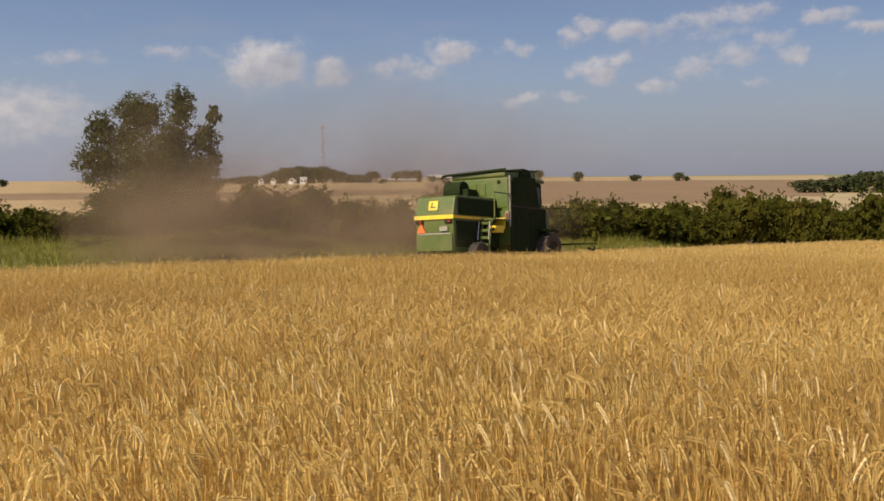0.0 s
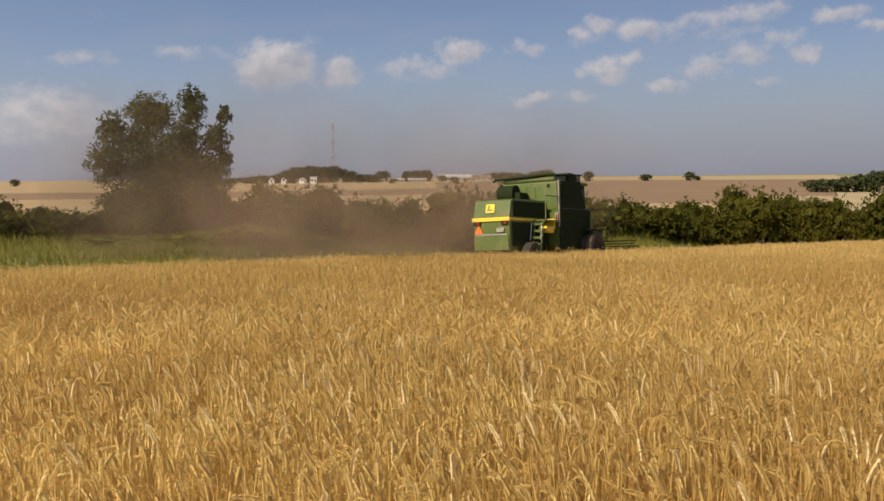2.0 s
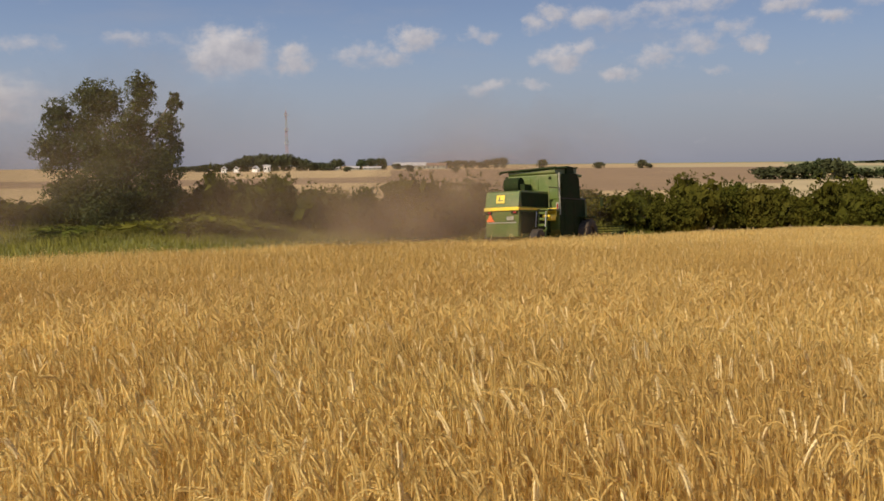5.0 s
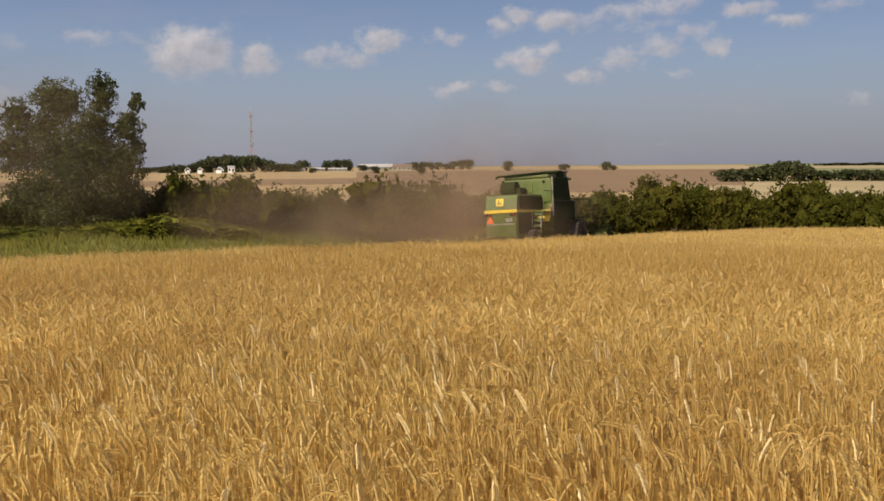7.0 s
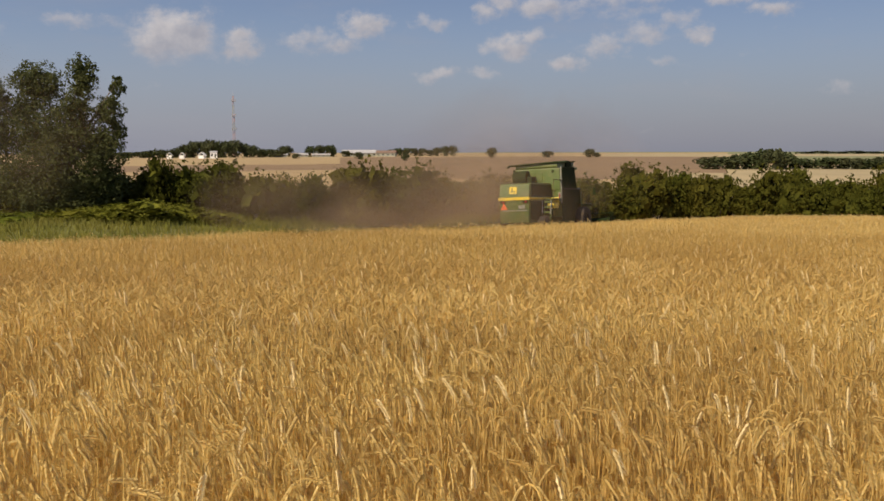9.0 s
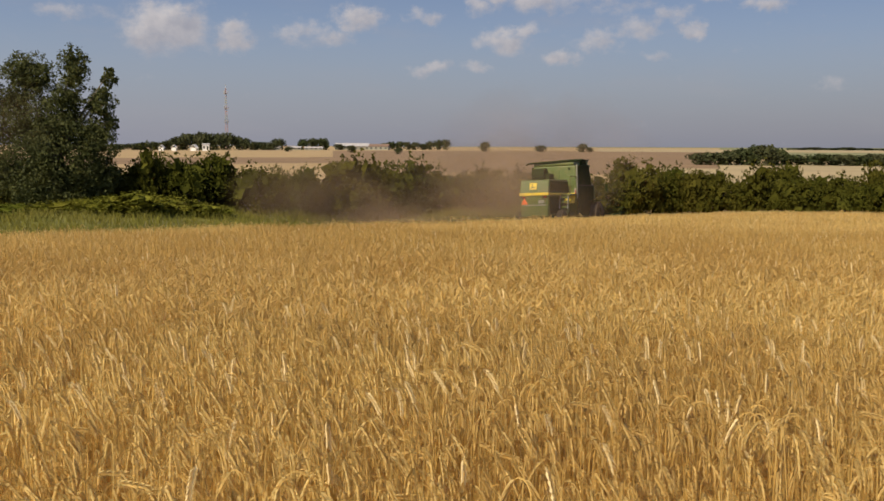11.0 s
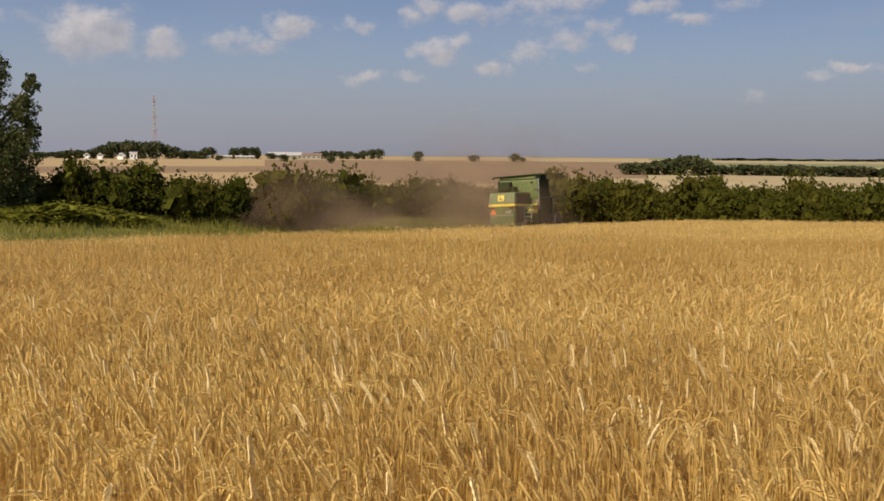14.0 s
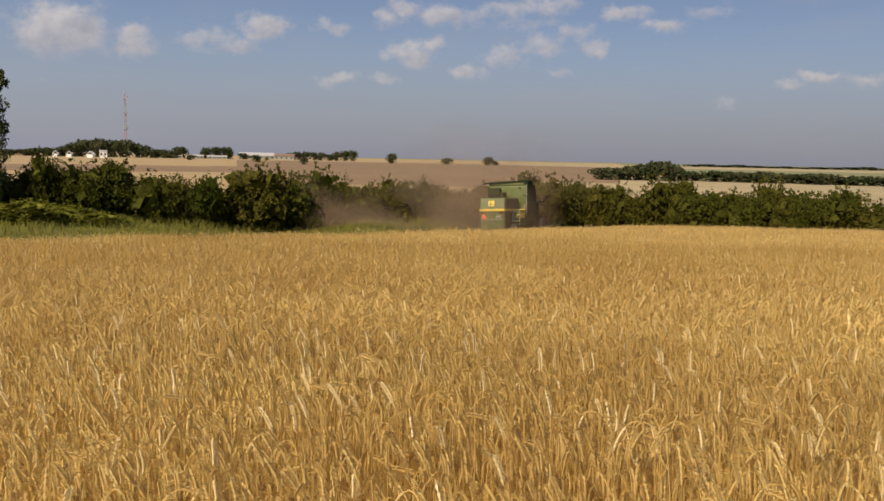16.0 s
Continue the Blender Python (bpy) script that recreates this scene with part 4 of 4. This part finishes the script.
def wheel(x, y, r, w, lugs):
    """A wheel about its own axle: tyre with cleats, rim, hub."""
    root = new("wheel")
    root.parent = H
    root.matrix_basis = pose(x, y, r)
    bm = B()
    prof = [(r * 0.56, -w * 0.42), (r * 0.80, -w * 0.5), (r * 0.94, -w * 0.46), (r * 0.97, -w * 0.2), (r * 0.97, w * 0.2), (r * 0.94, w * 0.46), (r * 0.80, w * 0.5), (r * 0.56, w * 0.42)]
    seg = 32
    rings = []
    for k in range(seg):
        a = 2 * math.pi * k / seg
        rings.append([bm.verts.new((q, p * math.cos(a), p * math.sin(a))) for p, q in prof])
    for k in range(seg):
        u, v = rings[k], rings[(k + 1) % seg]
        for j in range(len(prof)):
            bm.faces.new((u[j], u[(j + 1) % len(prof)], v[(j + 1) % len(prof)], v[j]))
    for k in range(lugs):
        a = 2 * math.pi * k / lugs
        for s in (-1, 1):
            m = Matrix.Rotation(a + (0.1 if s > 0 else -0.04), 4, "X") @ Matrix.Translation((s * w * 0.23, 0, r * 0.97)) @ Matrix.Rotation(radians(35 * s), 4, "Z")
            box(bm, (0, 0, 0), (w * 0.5, 0.06, r * 0.07), 0.0, m)
    bmesh.ops.recalc_face_normals(bm, faces=bm.faces)
    part("tyre", bm, M_RUBBER, root)
    bm = B()
    rod(bm, (-w * 0.25, 0, 0), (w * 0.25, 0, 0), r * 0.57, 24)
    rod(bm, (-w * 0.40, 0, 0), (w * 0.40, 0, 0), r * 0.2, 12)
    for k in range(6):
        a = k * math.pi / 3
        rod(bm, (-w * 0.43, r * 0.13 * math.cos(a), r * 0.13 * math.sin(a)), (w * 0.43, r * 0.13 * math.cos(a), r * 0.13 * math.sin(a)), 0.02, 6)
    part("rim", bm, M_RUBBER, root, "steel rim caked with dust")
    return root


WHEELS = [(wheel(1.52, 5.85, 0.78, 0.58, 18), 1.52, 5.85, 0.78), (wheel(-1.52, 5.85, 0.78, 0.58, 18), -1.52, 5.85, 0.78),
          (wheel(1.12, 1.2, 0.56, 0.36, 16), 1.12, 1.2, 0.56), (wheel(-1.12, 1.2, 0.56, 0.36, 16), -1.12, 1.2, 0.56)]


def make_header():
    bm = B()
    prism(bm, [(6.3, 1.0), (6.3, 1.75), (7.5, 0.95), (7.5, 0.35)], -0.6, 0.6, 0.03)
    part("feeder_house", bm, M_GREEN, H)
    bm = B()
    prism(bm, [(7.45, 0.25), (7.45, 0.82), (7.52, 0.84), (7.6, 0.5), (8.75, 0.28), (8.75, 0.2)], -2.55, 2.55, 0.0)
    head = part("cutting_header", bm, M_DARK, H)
    for s in (-1, 1):
        bm = B()
        prism(bm, [(7.4, 0.2), (7.4, 0.92), (8.2, 0.82), (9.5, 0.25), (9.3, 0.15)], s * 2.56 - 0.03, s * 2.56 + 0.03, 0.01)
        part("crop_divider", bm, M_DARK, head)
        part("reel_arm", box(B(), (2.48 * s, 8.1, 0.92), (0.07, 1.3, 0.09), 0.01), M_DARK, head)
    part("table_auger", rod(B(), (-2.5, 7.9, 0.62), (2.5, 7.9, 0.62), 0.2, 14), M_STEEL, head)
    part("cutter_bar", box(B(), (0, 8.8, 0.26), (5.1, 0.12, 0.05), 0.01), M_STEEL, head)
    reel = new("reel")
    reel.parent = H
    reel.matrix_basis = pose(0, 8.55, 0.82)
    part("reel_tube", rod(B(), (-2.4, 0, 0), (2.4, 0, 0), 0.06, 10), M_DARK, reel)
    for k in range(6):
        a = k * math.pi / 3
        y, z = 0.38 * math.cos(a), 0.38 * math.sin(a)
        bm = B()
        rod(bm, (-2.4, y, z), (2.4, y, z), 0.028, 6)
        for i in range(17):
            rod(bm, (-2.35 + i * 0.294, y, z), (-2.35 + i * 0.294, y * 1.12, z * 1.12 - 0.02), 0.01, 4)
        for s in (-2.3, 0, 2.3):
            rod(bm, (s, 0, 0), (s, y, z), 0.02, 5)
        part("reel_bat", bm, M_DARK, reel)
    return reel


REEL = make_header()


# ---- dust: soft billows hanging behind the machine
def billow(name, w, h, seed, parent, mat):
    """A bulging, uneven sheet of dust, w by h metres, round its middle."""
    g = np.random.default_rng(seed)
    nx, nz = 24, 14
    ph = g.uniform(0, 6, 4)
    verts, faces, uv = [], [], []
    for j in range(nz + 1):
        for i in range(nx + 1):
            u, v = i / nx, j / nz
            x, z = (u - 0.5) * w, (v - 0.5) * h
            y = 0.5 * math.sin(x * 0.7 + ph[0]) * math.cos(z * 0.9 + ph[1]) + 0.25 * math.sin(x * 1.6 + ph[2] + z) - 0.9 * ((u - 0.5) ** 2 + (v - 0.5) ** 2) * 4
            verts.append((x, -y, z))
    for j in range(nz):
        for i in range(nx):
            faces.append((j * (nx + 1) + i, j * (nx + 1) + i + 1, (j + 1) * (nx + 1) + i + 1, (j + 1) * (nx + 1) + i))
    me = raw_mesh(name, np.array(verts), np.array(faces), [mat], flat=False)
    layer = me.uv_layers.new(name="spread")
    co = np.array([(v[0] / w + 0.5, v[2] / h + 0.5) for v in verts])
    layer.data.foreach_set("uv", co[np.array(faces).ravel()].astype(np.float32).ravel())
    ob = new(name, me)
    ob.parent = parent
    return ob


plume = tagged(new("dust_cloud"), "brown dust hanging in the air behind the harvester", "dust")
# sideways, away, up from the tail; width, height; drift and rise a second
BILLOWS = [(-1.0, -1.7, 1.4, 12.5, 6.0, 0.0), (-7.2, 3.0, 1.6, 18.0, 6.4, -0.05), (-2.8, 6.5, 2.3, 18.0, 7.4, 0.04), (0.5, 10.5, 3.2, 18.0, 12.0, 0.0), (-5.5, -0.8, 0.5, 16.0, 3.4, 0.0)]
PUFFS = [billow("dust_billow", q[3], q[4], 60 + k, plume, M_DUST_THIN if k == 3 else M_DUST) for k, q in enumerate(BILLOWS)]
old_dust = tagged(new("drifting_dust"), "thin brown dust drifting off towards the tall tree", "dust")
OLD = [(0.5, 0.0, 0.2, 13.0, 12.0), (7.5, 1.5, 1.6, 22.0, 13.0)]
for k, q in enumerate(OLD):
    o = billow("dust_billow", q[3], q[4], 80 + k, old_dust, M_DUST if k == 0 else M_DUST_THIN)
    o.matrix_basis = pose(q[0], q[1], q[2])

# ---- a fly that darts past close to the lens
fly = tagged(new("fly"), "small dark fly darting through the air", "insect")
bm = B()
bmesh.ops.create_uvsphere(bm, u_segments=10, v_segments=7, radius=1.0, matrix=Matrix.Diagonal((0.0045, 0.0018, 0.0017, 1)))
part("body", bm, M_DARK, fly)
part("head", rod(B(), (0.0038, 0, 0), (0.0056, 0, 0), 0.0015, 8, 0.0008), M_DARK, fly)
for s in (-1, 1):
    bm = B()
    q = [bm.verts.new(v) for v in ((0.001, s * 0.001, 0.0012), (-0.002, s * 0.0055, 0.003), (-0.0055, s * 0.0045, 0.0028), (-0.003, s * 0.001, 0.0016))]
    bm.faces.new(q)
    bmesh.ops.solidify(bm, geom=bm.faces[:], thickness=0.0002)
    part("wing", bm, M_WINDOW, fly, "thin dark wing")
FLY_AT = Vector((1.180, 2.346, EYE + 0.238))

# ---- what moves
HEADING = 34.0
# seconds and metres driven
DRIVEN = [(0, 0), (1.5, 2.5), (2.5, 4.0), (4, 6.2), (6.5, 10.5), (9, 14.8), (11.5, 19.4), (14, 24.1), (16, 27.4)]
TAIL = Vector((-0.26, 31.34))
AHEAD = Vector((math.sin(radians(HEADING)), math.cos(radians(HEADING))))


def tail_at(t):
    p = TAIL + AHEAD * table(DRIVEN, t)
    return p.x, p.y, ground(p.x, p.y)


def motions():
    path = [(0.0, (3.0, -1.0, 0.5)), (6.0, (1.6, -0.2, 0.2)), (6.4, (0.40, 0.0, 0.10)), (6.5, (0.0, 0.0, 0.0)), (6.6, (0.06, -0.2, 0.45)), (7.2, (0.9, -1.0, 1.2)), (16.0, (2.0, -2.0, 2.0))]
    walk(fly, [(t, pose(FLY_AT.x + d[0], FLY_AT.y + d[1], FLY_AT.z + d[2], 20, 32, 160)) for t, d in path])
    steps = [k * 0.5 for k in range(33)]
    rows = []
    for t in steps:
        x, y, z = tail_at(t)
        lift = table([(0, 0.13), (2, 0.07), (8, -0.01), (16, 0.0)], t)
        dive = table([(0, -4.7), (2, -3.9), (8, -2.9), (16, -2.9)], t)
        rows.append((t, pose(x, y, z + lift) @ pose(0, 0, 0, 0, 0, -HEADING) @ pose(0, 0, 0, dive + 0.25 * math.sin(t * 2.1), -3.6 + 0.3 * math.sin(t * 1.7), 0)))
    walk(harvester, rows)
    fine = [k * 0.2 for k in range(81)]
    for ob, x, y, r in WHEELS:
        walk(ob, [(t, pose(x, y, r, -math.degrees(table(DRIVEN, t) / r))) for t in fine])
    walk(REEL, [(t, pose(0, 8.55, 0.82, -200 * t)) for t in fine])
    rows = []
    for t in steps:
        x, y, z = tail_at(t)
        rows.append((t, pose(x, y, z, 0, 0, -6 - 0.4 * t)))
    walk(plume, rows)
    for k, (ob, q) in enumerate(zip(PUFFS, BILLOWS)):
        walk(ob, [(t, pose(q[0] + 0.5 * math.sin(t * 0.55 + k) + (8.5 * smooth(t / 8) - 8.5 if k == 0 else -0.30 * t if k == 1 else 0.0), q[1] * (1 - 0.7 * t / 16) if k == 1 else q[1], q[2] + 0.25 * math.sin(t * 0.8 + 2 * k) + q[5] * t * 0.5, 0, 4 * math.sin(t * 0.6 + k), 0)) for t in steps])
    walk(old_dust, [(t, pose(-11.5 - 1.9 * t, 38.0 + 0.6 * t, 0.6 - 0.03 * t, 0, 0, 12)) for t in steps])


motions()
